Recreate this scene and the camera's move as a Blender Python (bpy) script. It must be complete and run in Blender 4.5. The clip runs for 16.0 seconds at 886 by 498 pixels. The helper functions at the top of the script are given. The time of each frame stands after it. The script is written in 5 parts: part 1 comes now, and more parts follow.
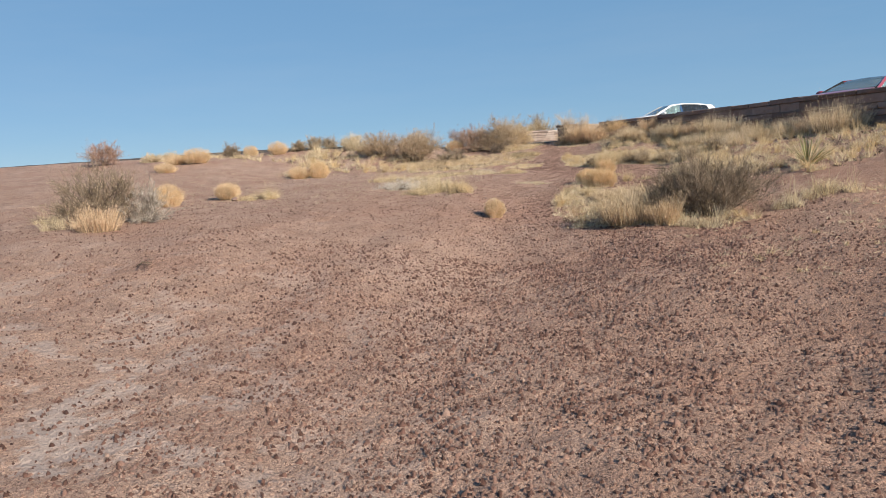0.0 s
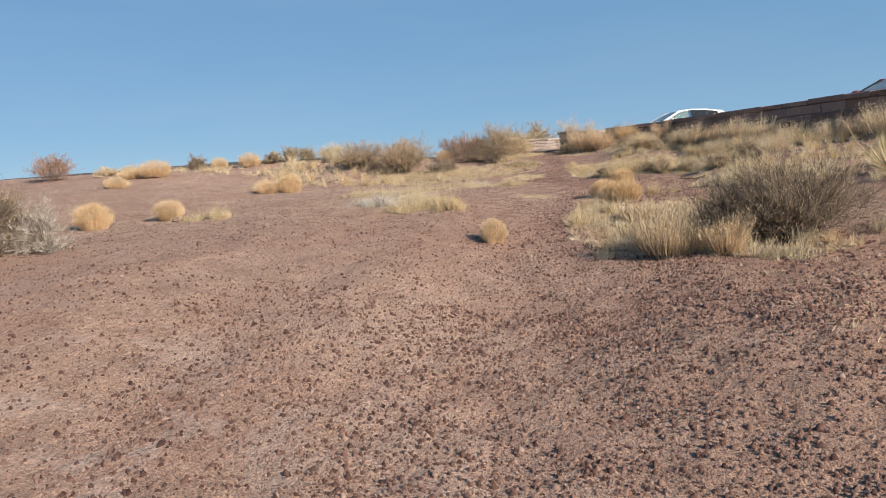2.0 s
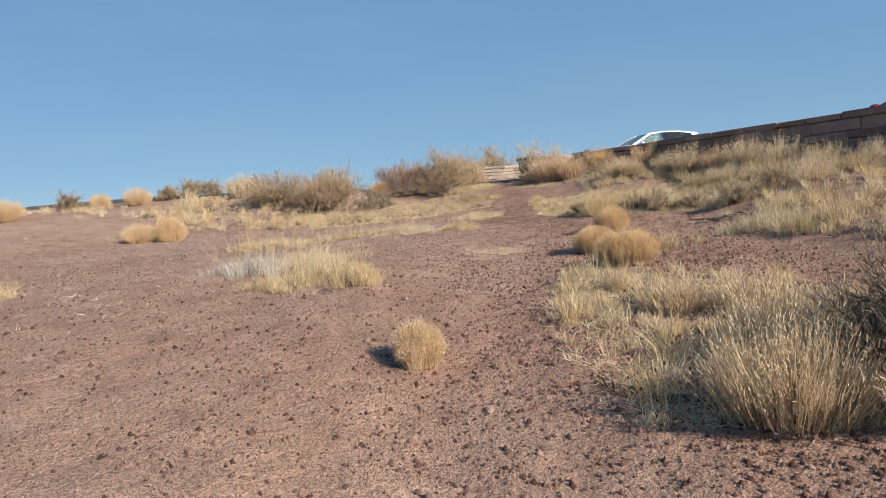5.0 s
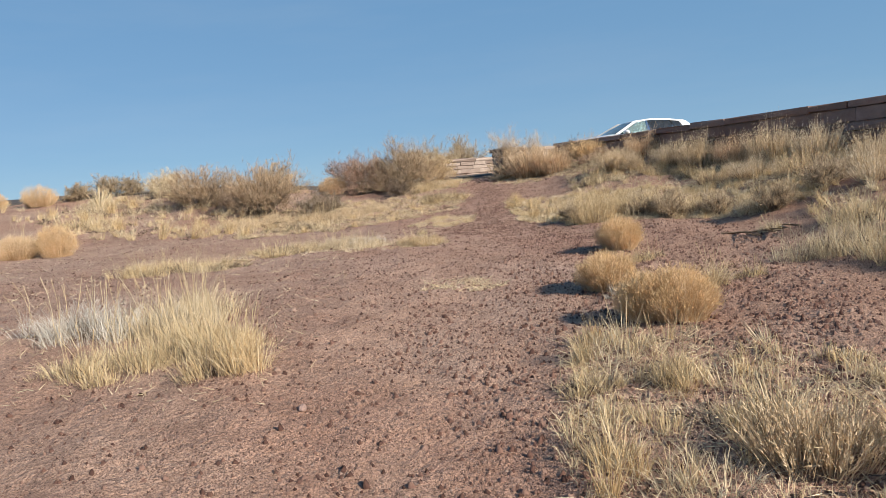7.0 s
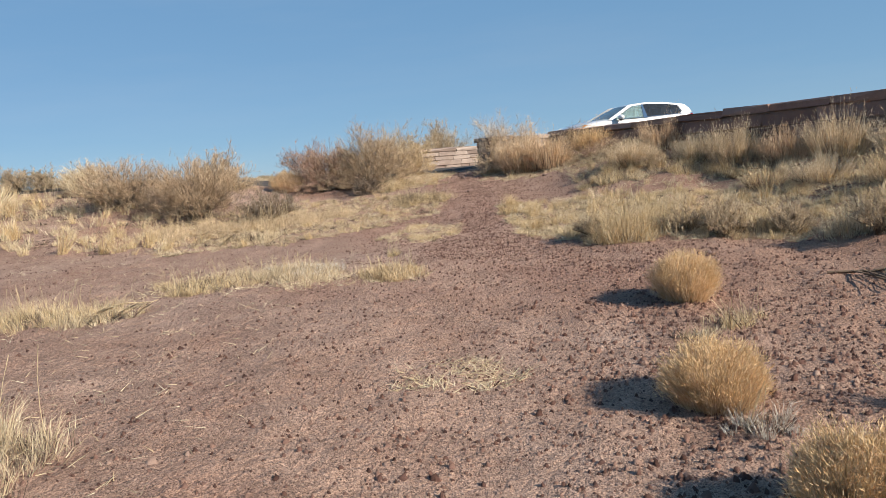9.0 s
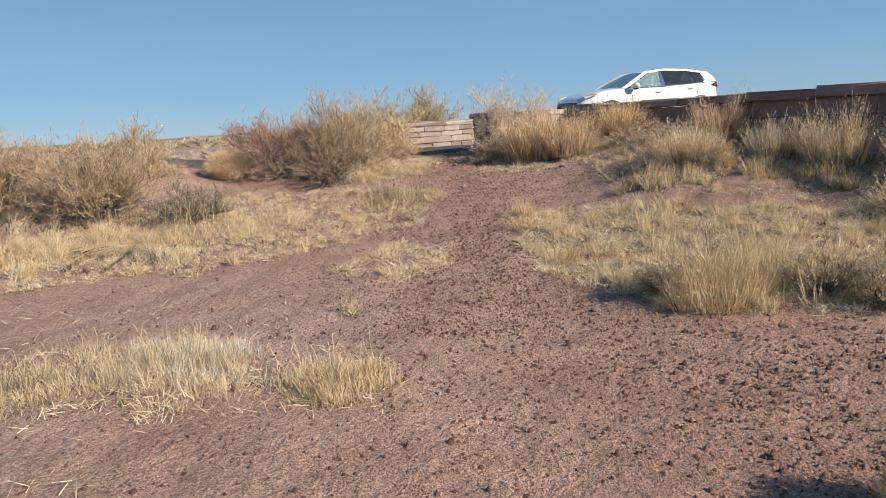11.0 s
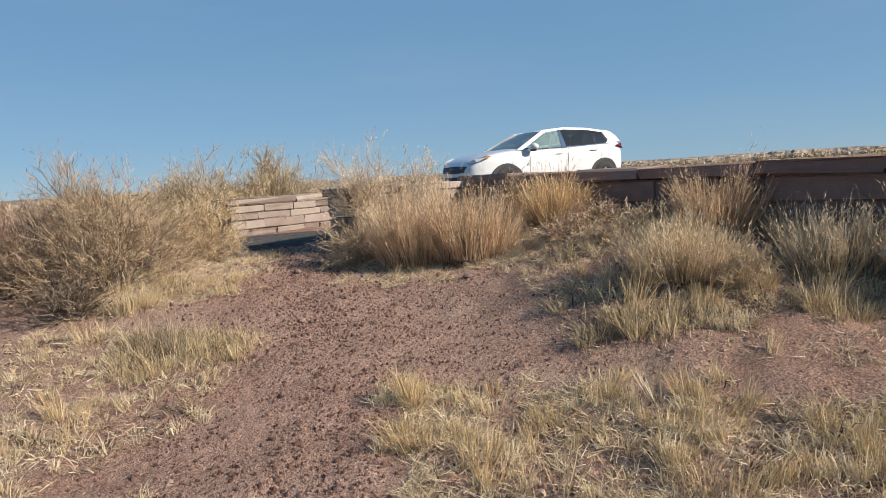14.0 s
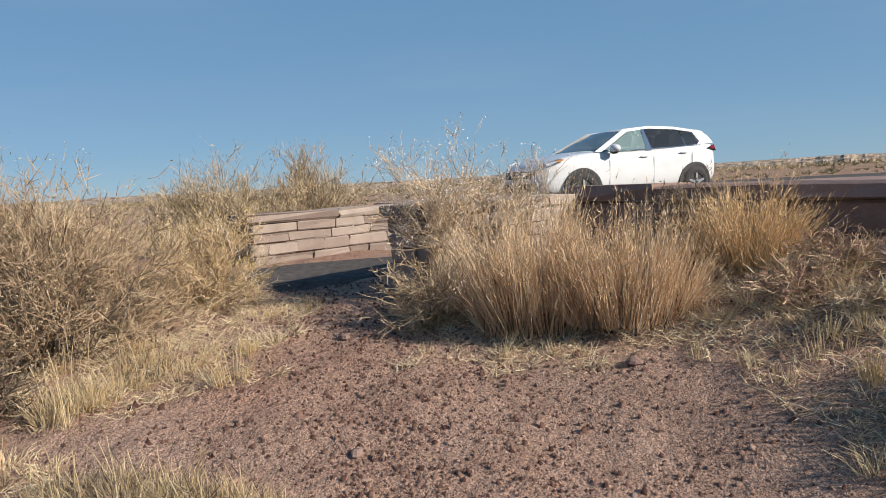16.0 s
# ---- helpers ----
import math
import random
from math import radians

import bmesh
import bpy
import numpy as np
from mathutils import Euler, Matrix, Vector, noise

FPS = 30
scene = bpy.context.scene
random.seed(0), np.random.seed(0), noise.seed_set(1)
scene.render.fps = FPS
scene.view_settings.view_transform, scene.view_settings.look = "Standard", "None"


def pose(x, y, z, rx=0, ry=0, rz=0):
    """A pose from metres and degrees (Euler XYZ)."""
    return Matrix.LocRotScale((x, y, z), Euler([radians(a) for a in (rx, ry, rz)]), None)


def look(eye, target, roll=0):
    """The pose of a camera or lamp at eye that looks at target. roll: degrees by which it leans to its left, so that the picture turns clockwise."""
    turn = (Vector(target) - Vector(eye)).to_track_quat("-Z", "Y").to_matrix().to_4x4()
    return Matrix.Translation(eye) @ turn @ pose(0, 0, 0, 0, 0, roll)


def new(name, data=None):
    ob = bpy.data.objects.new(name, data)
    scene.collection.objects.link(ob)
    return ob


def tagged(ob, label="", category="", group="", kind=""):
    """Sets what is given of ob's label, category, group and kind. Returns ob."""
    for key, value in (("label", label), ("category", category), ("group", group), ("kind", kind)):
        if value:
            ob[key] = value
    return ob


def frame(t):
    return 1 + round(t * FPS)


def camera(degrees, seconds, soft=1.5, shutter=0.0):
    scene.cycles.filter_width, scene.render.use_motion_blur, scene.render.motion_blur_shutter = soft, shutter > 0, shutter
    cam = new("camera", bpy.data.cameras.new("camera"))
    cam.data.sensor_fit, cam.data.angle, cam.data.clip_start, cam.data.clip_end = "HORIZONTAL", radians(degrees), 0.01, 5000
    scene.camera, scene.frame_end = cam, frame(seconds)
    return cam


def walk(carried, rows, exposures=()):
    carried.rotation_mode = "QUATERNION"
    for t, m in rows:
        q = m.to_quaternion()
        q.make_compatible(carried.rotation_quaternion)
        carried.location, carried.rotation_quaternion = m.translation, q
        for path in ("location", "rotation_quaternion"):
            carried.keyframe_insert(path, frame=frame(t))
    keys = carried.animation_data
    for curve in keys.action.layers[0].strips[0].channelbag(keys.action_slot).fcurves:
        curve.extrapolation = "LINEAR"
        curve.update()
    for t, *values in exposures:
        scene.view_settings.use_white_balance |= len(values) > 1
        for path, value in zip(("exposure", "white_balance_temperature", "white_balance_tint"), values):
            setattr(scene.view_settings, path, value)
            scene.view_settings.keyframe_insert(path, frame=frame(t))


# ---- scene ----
cam = camera(64.50, 16.0, soft=0.6)
PATH = [
    (0, (0.072, 0.209, 1.619), (-0.401, 2.136, 1.367), -3.26),
    (0.5, (-0.015, 0.847, 1.600), (-0.489, 2.774, 1.353), -3.37),
    (1, (-0.149, 1.462, 1.591), (-0.632, 3.389, 1.355), -3.46),
    (1.5, (-0.250, 2.094, 1.560), (-0.725, 4.024, 1.335), -3.61),
    (2, (-0.404, 2.775, 1.563), (-0.861, 4.710, 1.346), -3.71),
    (2.5, (-0.519, 3.542, 1.566), (-0.956, 5.484, 1.374), -3.88),
    (3, (-0.581, 4.226, 1.618), (-0.997, 6.174, 1.439), -3.94),
    (3.5, (-0.677, 4.885, 1.674), (-1.071, 6.840, 1.519), -4.14),
    (4, (-0.707, 5.594, 1.715), (-1.075, 7.554, 1.569), -4.24),
    (4.2, (-0.748, 5.873, 1.691), (-1.106, 7.835, 1.545), -4.27),
    (6.3, (-0.909, 8.824, 1.864), (-1.203, 10.795, 1.696), -4.85),
    (6.5, (-0.949, 9.084, 1.848), (-1.234, 11.056, 1.674), -4.84),
    (7, (-1.009, 9.724, 1.919), (-1.264, 11.699, 1.735), -4.77),
    (7.5, (-1.062, 10.339, 1.980), (-1.293, 12.316, 1.782), -4.77),
    (8, (-1.188, 10.982, 2.104), (-1.398, 12.961, 1.899), -4.76),
    (8.5, (-1.216, 11.604, 2.132), (-1.406, 13.583, 1.917), -4.74),
    (8.7, (-1.270, 11.846, 2.139), (-1.456, 13.824, 1.916), -4.75),
    (10.8, (-1.576, 15.027, 2.509), (-1.726, 16.991, 2.160), -3.54),
    (11, (-1.587, 15.251, 2.507), (-1.731, 17.214, 2.154), -3.46),
    (11.5, (-1.589, 15.829, 2.559), (-1.717, 17.802, 2.254), -3.56),
    (12, (-1.445, 16.440, 2.602), (-1.512, 18.426, 2.375), -3.59),
    (12.5, (-1.392, 17.093, 2.639), (-1.372, 19.084, 2.449), -3.74),
    (13, (-1.296, 17.740, 2.665), (-1.163, 19.725, 2.468), -3.87),
    (13.5, (-1.358, 18.419, 2.707), (-1.195, 20.402, 2.499), -3.79),
    (14, (-1.387, 19.064, 2.704), (-1.190, 21.043, 2.491), -3.66),
    (14.5, (-1.523, 19.675, 2.698), (-1.332, 21.655, 2.490), -3.43),
    (15, (-1.533, 20.281, 2.688), (-1.366, 22.264, 2.489), -3.44),
    (15.5, (-1.648, 20.903, 2.721), (-1.515, 22.889, 2.526), -3.33),
    (16, (-1.687, 21.492, 2.784), (-1.589, 23.479, 2.587), -3.33),
]
walk(cam, [(t, look(eye, target, roll)) for t, eye, target, roll in PATH],
     exposures=[(0, 0.45), (6, 0.42), (10.9, 0.42), (11.7, 0.32), (13, 0.32), (16, 0.26)])

# ---- light ----
SUN_AZIMUTH, SUN_HEIGHT = 120.0, 29.0  # degrees clockwise from +y, degrees above the horizon
world = bpy.data.worlds.new("desert_sky")
scene.world = world
world.use_nodes = True
wn = world.node_tree
sky = wn.nodes.new("ShaderNodeTexSky")
sky.sky_type, sky.sun_disc = "NISHITA", False
sky.sun_elevation, sky.sun_rotation = radians(SUN_HEIGHT), radians(SUN_AZIMUTH)
sky.altitude, sky.air_density, sky.dust_density, sky.ozone_density = 2000, 0.85, 0.0, 3.2
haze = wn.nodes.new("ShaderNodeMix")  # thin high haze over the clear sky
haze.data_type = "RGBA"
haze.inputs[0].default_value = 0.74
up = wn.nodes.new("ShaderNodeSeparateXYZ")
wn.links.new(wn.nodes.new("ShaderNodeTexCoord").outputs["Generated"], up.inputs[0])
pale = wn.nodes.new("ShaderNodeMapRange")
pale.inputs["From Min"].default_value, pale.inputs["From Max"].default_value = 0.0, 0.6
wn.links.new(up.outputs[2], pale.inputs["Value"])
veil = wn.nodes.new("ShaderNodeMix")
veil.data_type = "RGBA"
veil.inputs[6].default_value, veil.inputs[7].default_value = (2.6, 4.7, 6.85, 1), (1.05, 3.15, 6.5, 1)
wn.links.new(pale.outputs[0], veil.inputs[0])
stretch = wn.nodes.new("ShaderNodeMapping")  # faint wisps of high cloud
stretch.inputs["Scale"].default_value, stretch.inputs["Rotation"].default_value = (1.2, 2.2, 9.0), (0.25, 0.1, 0.3)
wn.links.new(wn.nodes["Texture Coordinate"].outputs["Generated"], stretch.inputs[0])
wisp = wn.nodes.new("ShaderNodeTexNoise")
wisp.inputs["Scale"].default_value, wisp.inputs["Detail"].default_value, wisp.inputs["Roughness"].default_value = 1.6, 6.0, 0.62
wn.links.new(stretch.outputs[0], wisp.inputs["Vector"])
thin = wn.nodes.new("ShaderNodeMapRange")
thin.inputs["From Min"].default_value, thin.inputs["From Max"].default_value, thin.inputs["To Max"].default_value = 0.42, 0.75, 0.28
wn.links.new(wisp.outputs["Fac"], thin.inputs["Value"])
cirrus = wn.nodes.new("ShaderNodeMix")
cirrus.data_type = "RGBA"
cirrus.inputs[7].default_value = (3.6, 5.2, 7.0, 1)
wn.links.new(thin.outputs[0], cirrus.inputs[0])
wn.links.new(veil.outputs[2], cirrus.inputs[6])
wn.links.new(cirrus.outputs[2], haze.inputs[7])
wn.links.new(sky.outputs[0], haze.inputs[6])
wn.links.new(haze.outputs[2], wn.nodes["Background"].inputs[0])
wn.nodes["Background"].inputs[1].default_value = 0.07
sun_data = bpy.data.lights.new("sun", "SUN")
sun_data.energy, sun_data.angle, sun_data.color = 5.7, radians(0.55), (1.0, 0.91, 0.795)
sun = new("sun", sun_data)
sun_way = Vector((math.sin(radians(SUN_AZIMUTH)) * math.cos(radians(SUN_HEIGHT)), math.cos(radians(SUN_AZIMUTH)) * math.cos(radians(SUN_HEIGHT)), math.sin(radians(SUN_HEIGHT))))
sun.matrix_world = look(sun_way * 60, (0, 0, 0))


# ---- materials ----
def start_material(name, rough=0.9, metal=0.0):
    m = bpy.data.materials.new(name)
    m.use_nodes = True
    b = m.node_tree.nodes["Principled BSDF"]
    b.inputs["Roughness"].default_value, b.inputs["Metallic"].default_value = rough, metal
    return m, m.node_tree, b


def node(tree, kind, **values):
    n = tree.nodes.new(kind)
    for key, value in values.items():
        n.inputs[key].default_value = value
    return n


def ramp(tree, fac, stops):
    n = tree.nodes.new("ShaderNodeValToRGB")
    while len(n.color_ramp.elements) < len(stops):
        n.color_ramp.elements.new(0.5)
    for e, (at, colour) in zip(n.color_ramp.elements, stops):
        e.position, e.color = at, (*colour, 1)
    tree.links.new(fac, n.inputs[0])
    return n.outputs[0]


def mix(tree, fac, a, b, kind="MIX"):
    n = tree.nodes.new("ShaderNodeMix")
    n.data_type, n.blend_type = "RGBA", kind
    for value, socket in ((fac, n.inputs[0]), (a, n.inputs[6]), (b, n.inputs[7])):
        if hasattr(value, "links"):
            tree.links.new(value, socket)
        else:
            socket.default_value = value if isinstance(value, float) else (*value, 1)
    return n.outputs[2]


def noise_at(tree, coords, scale, detail=4.0, rough=0.6):
    n = node(tree, "ShaderNodeTexNoise", Scale=scale, Detail=detail, Roughness=rough)
    tree.links.new(coords, n.inputs["Vector"])
    return n.outputs["Fac"]


def bump(tree, shader, heights, strength=0.4, distance=0.01):
    n = node(tree, "ShaderNodeBump", Strength=strength, Distance=distance)
    tree.links.new(heights, n.inputs["Height"])
    tree.links.new(n.outputs[0], shader.inputs["Normal"])


def plant_material(name, stops, rough=0.85, through_light=0.2):
    """Dry stems and blades: each island takes its own shade from the stops."""
    m, t, b = start_material(name, rough)
    g = t.nodes.new("ShaderNodeNewGeometry")
    c = t.nodes.new("ShaderNodeTexCoord")
    col = ramp(t, g.outputs["Random Per Island"], stops)
    broad = noise_at(t, c.outputs["Object"], 3.0, 2.0)
    clumps = noise_at(t, c.outputs["Object"], 7.0, 2.0)
    col = mix(t, 0.5, col, ramp(t, broad, [(0.3, (0.72, 0.7, 0.68)), (0.7, (1.0, 1.0, 1.0))]), "MULTIPLY")
    col = mix(t, 0.7, col, ramp(t, clumps, [(0.32, (0.76, 0.73, 0.69)), (0.6, (1.12, 1.12, 1.12))]), "MULTIPLY")
    t.links.new(col, b.inputs["Base Color"])
    b.inputs["Specular IOR Level"].default_value = 0.25
    tr = t.nodes.new("ShaderNodeBsdfTranslucent")
    t.links.new(col, tr.inputs[0])
    mx = node(t, "ShaderNodeMixShader", Fac=through_light)
    t.links.new(b.outputs[0], mx.inputs[1])
    t.links.new(tr.outputs[0], mx.inputs[2])
    t.links.new(mx.outputs[0], t.nodes["Material Output"].inputs[0])
    return m


def plain_material(name, colour, rough=0.5, metal=0.0, spread=0.12, scale=8.0, relief=0.0):
    m, t, b = start_material(name, rough, metal)
    c = t.nodes.new("ShaderNodeTexCoord")
    dark = tuple(v * (1 - spread) for v in colour)
    light = tuple(min(1.0, v * (1 + spread)) for v in colour)
    n = noise_at(t, c.outputs["Object"], scale)
    t.links.new(ramp(t, n, [(0.3, dark), (0.7, light)]), b.inputs["Base Color"])
    if relief:
        bump(t, b, noise_at(t, c.outputs["Object"], scale * 12), 0.5, relief)
    return m


def ground_material():
    """Pink-brown desert soil: pale bare crust, reddish grit and dark pebbles; tan grassland and pale cliffs far off."""
    m, t, b = start_material("desert_soil", 0.95)
    b.inputs["Specular IOR Level"].default_value = 0.15
    c = t.nodes.new("ShaderNodeNewGeometry").outputs["Position"]
    broad = noise_at(t, c, 0.55, 4.0)
    mid = noise_at(t, c, 3.2, 5.0, 0.65)
    fine = noise_at(t, c, 60.0, 4.0, 0.7)
    soil = ramp(t, broad, [(0.32, (0.53, 0.376, 0.286)), (0.5, (0.483, 0.325, 0.239)), (0.68, (0.436, 0.272, 0.197))])
    soil = mix(t, 0.75, soil, ramp(t, mid, [(0.3, (0.70, 0.66, 0.64)), (0.7, (1.18, 1.17, 1.16))]), "MULTIPLY")
    soil = mix(t, 0.7, soil, ramp(t, fine, [(0.32, (0.5, 0.455, 0.43)), (0.66, (1.34, 1.32, 1.3))]), "MULTIPLY")
    grit = noise_at(t, c, 150.0, 3.0, 0.6)
    soil = mix(t, 0.8, soil, ramp(t, grit, [(0.36, (0.42, 0.36, 0.335)), (0.46, (1.0, 1.0, 1.0)), (0.62, (1.08, 1.06, 1.05)), (0.7, (1.3, 1.27, 1.24))]), "MULTIPLY")
    # pale bare crust, mostly on the low ground at the start
    xyz = t.nodes.new("ShaderNodeSeparateXYZ")
    t.links.new(c, xyz.inputs[0])
    low = node(t, "ShaderNodeMapRange", **{"From Min": 9.0, "From Max": 1.0})
    t.links.new(xyz.outputs[1], low.inputs["Value"])
    left = node(t, "ShaderNodeMapRange", **{"From Min": 0.0, "From Max": -3.0})
    t.links.new(xyz.outputs[0], left.inputs["Value"])
    crust = mix(t, 1.0, ramp(t, noise_at(t, c, 1.9, 7.0, 0.68), [(0.5, (0, 0, 0)), (0.57, (1, 1, 1))]), mix(t, 1.0, low.outputs[0], left.outputs[0], "MULTIPLY"), "MULTIPLY")
    soil = mix(t, crust, soil, (0.479, 0.389, 0.329))
    # darker, stonier ground east of the trail
    right = node(t, "ShaderNodeMapRange", **{"From Min": -1.4, "From Max": 1.6})
    t.links.new(xyz.outputs[0], right.inputs["Value"])
    stony = right.outputs[0]
    soil = mix(t, stony, soil, mix(t, 1.0, soil, (0.90, 0.845, 0.805), "MULTIPLY"))
    upper = node(t, "ShaderNodeMapRange", **{"From Min": 14.0, "From Max": 20.0})  # trodden darker soil up the slope
    t.links.new(xyz.outputs[1], upper.inputs["Value"])
    soil = mix(t, upper.outputs[0], soil, mix(t, 1.0, soil, (0.97, 0.985, 1.01), "MULTIPLY"))
    # pebbles of two sizes
    heights = None
    near = soil
    for scale, lo, hi, amount in ((150.0, 0.24, 0.48, 1.0), (84.0, 0.3, 0.55, 1.0)):
        v = node(t, "ShaderNodeTexVoronoi", Scale=scale, Randomness=1.0)
        t.links.new(c, v.inputs["Vector"])
        pebble = ramp(t, v.outputs["Distance"], [(0.22, (1, 1, 1)), (0.46, (0, 0, 0))])
        where = ramp(t, noise_at(t, c, 2.1 if scale > 100 else 3.4, 5.0, 0.65), [(lo, (0, 0, 0)), (hi, (amount, amount, amount))])
        where = mix(t, crust, where, (0.1, 0.1, 0.1))
        where = mix(t, upper.outputs[0], where, mix(t, 1.0, where, (0.85, 0.85, 0.85), "MULTIPLY"))
        shade = t.nodes.new("ShaderNodeSeparateColor")
        t.links.new(v.outputs["Color"], shade.inputs[0])
        pick = ramp(t, shade.outputs[1], [(0.2, (0, 0, 0)), (0.25, (1, 1, 1))])
        mask = mix(t, 1.0, mix(t, 1.0, pebble, where, "MULTIPLY"), pick, "MULTIPLY")
        stone = ramp(t, shade.outputs[0], [(0.0, (0.0855, 0.0479, 0.0359)), (0.5, (0.18, 0.107, 0.0812)), (0.85, (0.291, 0.188, 0.145)), (1.0, (0.445, 0.333, 0.265))])
        near = mix(t, mask, near, stone)
        heights = mask if heights is None else mix(t, 0.5, heights, mask)
    # grassland and cliffs beyond the plateau
    sep = t.nodes.new("ShaderNodeVectorMath")
    sep.operation = "DISTANCE"
    sep.inputs[1].default_value = (0, 18, 0)
    t.links.new(c, sep.inputs[0])
    far = node(t, "ShaderNodeMapRange", **{"From Min": 34.0, "From Max": 75.0})
    t.links.new(sep.outputs["Value"], far.inputs["Value"])
    big = noise_at(t, c, 0.035, 6.0, 0.65)
    plain = ramp(t, big, [(0.3, (0.137, 0.107, 0.0641)), (0.5, (0.257, 0.192, 0.111)), (0.7, (0.325, 0.231, 0.154))])
    normal = t.nodes.new("ShaderNodeSeparateXYZ")
    t.links.new(t.nodes["Geometry"].outputs["True Normal"] if "Geometry" in t.nodes else c, normal.inputs[0])
    cliff = ramp(t, normal.outputs[2], [(0.75, (1, 1, 1)), (0.97, (0, 0, 0))])
    band = ramp(t, noise_at(t, c, 0.12, 5.0), [(0.35, (0.145, 0.103, 0.0769)), (0.6, (0.393, 0.325, 0.265))])
    plain = mix(t, cliff, plain, band)
    t.links.new(mix(t, far.outputs[0], near, plain), b.inputs["Base Color"])
    h = mix(t, 0.5, ramp(t, fine, [(0.0, (0, 0, 0)), (1.0, (1, 1, 1))]), heights)
    clods = noise_at(t, c, 16.0, 5.0, 0.7)
    h = mix(t, 0.55, h, ramp(t, clods, [(0.35, (0, 0, 0)), (0.65, (1, 1, 1))]))
    bump(t, b, h, 1.0, 0.035)
    return m


def stone_material(name, stops, scale=5.0):
    """Sandstone blocks and gravel: each piece its own tint, with grain and stains."""
    m, t, b = start_material(name, 0.92)
    b.inputs["Specular IOR Level"].default_value = 0.2
    o = t.nodes.new("ShaderNodeObjectInfo")
    c = t.nodes.new("ShaderNodeNewGeometry")
    add = t.nodes.new("ShaderNodeMath")
    add.operation = "ADD"
    t.links.new(o.outputs["Random"], add.inputs[0])
    t.links.new(c.outputs["Random Per Island"], add.inputs[1])
    fract = t.nodes.new("ShaderNodeMath")
    fract.operation = "FRACT"
    t.links.new(add.outputs[0], fract.inputs[0])
    col = ramp(t, fract.outputs[0], stops)
    col = mix(t, 0.7, col, ramp(t, noise_at(t, c.outputs["Position"], scale, 5.0), [(0.3, (0.72, 0.68, 0.66)), (0.7, (1.1, 1.08, 1.06))]), "MULTIPLY")
    grain = noise_at(t, c.outputs["Position"], scale * 16, 5.0, 0.7)
    col = mix(t, 0.4, col, ramp(t, grain, [(0.3, (0.7, 0.7, 0.7)), (0.7, (1.15, 1.15, 1.15))]), "MULTIPLY")
    t.links.new(col, b.inputs["Base Color"])
    bump(t, b, grain, 0.6, 0.008)
    return m


SOIL = ground_material()
SANDSTONE = stone_material("sandstone", [(0.0, (0.214, 0.167, 0.141)), (0.35, (0.316, 0.257, 0.218)), (0.7, (0.393, 0.329, 0.282)), (1.0, (0.257, 0.201, 0.171))])
RED_SANDSTONE = stone_material("red_sandstone", [(0.0, (0.18, 0.12, 0.0983)), (0.35, (0.248, 0.167, 0.137)), (0.7, (0.308, 0.218, 0.184)), (1.0, (0.214, 0.141, 0.12))])
# dark joints: the recess shadow between stones is put into the mortar colour
MORTAR = plain_material("mortar", (0.17, 0.128, 0.105), 0.95, spread=0.25, relief=0.01)
GRAVEL = stone_material("red_gravel", [(0.0, (0.078, 0.04, 0.03)), (0.5, (0.175, 0.095, 0.071)), (0.9, (0.285, 0.172, 0.13)), (1.0, (0.40, 0.285, 0.22))], 20.0)
ASPHALT = plain_material("asphalt", (0.085, 0.075, 0.068), 0.95, spread=0.35, scale=14.0, relief=0.006)
ASPHALT.node_tree.nodes["Principled BSDF"].inputs["Specular IOR Level"].default_value = 0.12
STRAW = plant_material("straw", [(0.0, (0.539, 0.392, 0.211)), (0.4, (0.696, 0.547, 0.329)), (0.8, (0.774, 0.657, 0.438)), (1.0, (0.573, 0.421, 0.242))])
PALE_STRAW = plant_material("bleached_straw", [(0.0, (0.556, 0.433, 0.274)), (0.5, (0.696, 0.572, 0.383)), (1.0, (0.774, 0.674, 0.485))])
WHITE_GRASS = plant_material("white_grass", [(0.0, (0.504, 0.444, 0.365)), (0.5, (0.67, 0.617, 0.531)), (1.0, (0.765, 0.722, 0.643))])
GOLD_GRASS = plant_material("golden_grass", [(0.0, (0.504, 0.347, 0.174)), (0.5, (0.679, 0.513, 0.296)), (1.0, (0.765, 0.643, 0.435))])
STRAW_DEEP = plant_material("deep_straw", [(0.0, (0.487, 0.333, 0.157)), (0.5, (0.661, 0.488, 0.266)), (1.0, (0.765, 0.614, 0.383))])
GOLD = plant_material("golden_stems", [(0.0, (0.541, 0.367, 0.203)), (0.5, (0.734, 0.541, 0.333)), (1.0, (0.841, 0.696, 0.493))])
TUMBLE = plant_material("snakeweed_stems", [(0.0, (0.599, 0.39, 0.186)), (0.5, (0.746, 0.525, 0.288)), (1.0, (0.836, 0.661, 0.418))])
SAGE = plant_material("grey_sage", [(0.0, (0.31, 0.228, 0.148)), (0.4, (0.522, 0.407, 0.269)), (0.8, (0.696, 0.561, 0.392)), (1.0, (0.463, 0.36, 0.239))], through_light=0.18)
# also colours the dead blades that stand for shade under grass and bushes
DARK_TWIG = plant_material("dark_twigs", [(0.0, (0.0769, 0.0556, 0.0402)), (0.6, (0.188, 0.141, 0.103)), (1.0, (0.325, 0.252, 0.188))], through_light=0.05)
GREY_TWIG = plant_material("bleached_twigs", [(0.0, (0.406, 0.289, 0.178)), (0.6, (0.637, 0.487, 0.313)), (1.0, (0.773, 0.626, 0.435))], through_light=0.15)
YELLOW_LEAF = plant_material("yellowing_leaves", [(0.0, (0.522, 0.367, 0.125)), (0.5, (0.676, 0.503, 0.203)), (1.0, (0.754, 0.618, 0.348))])
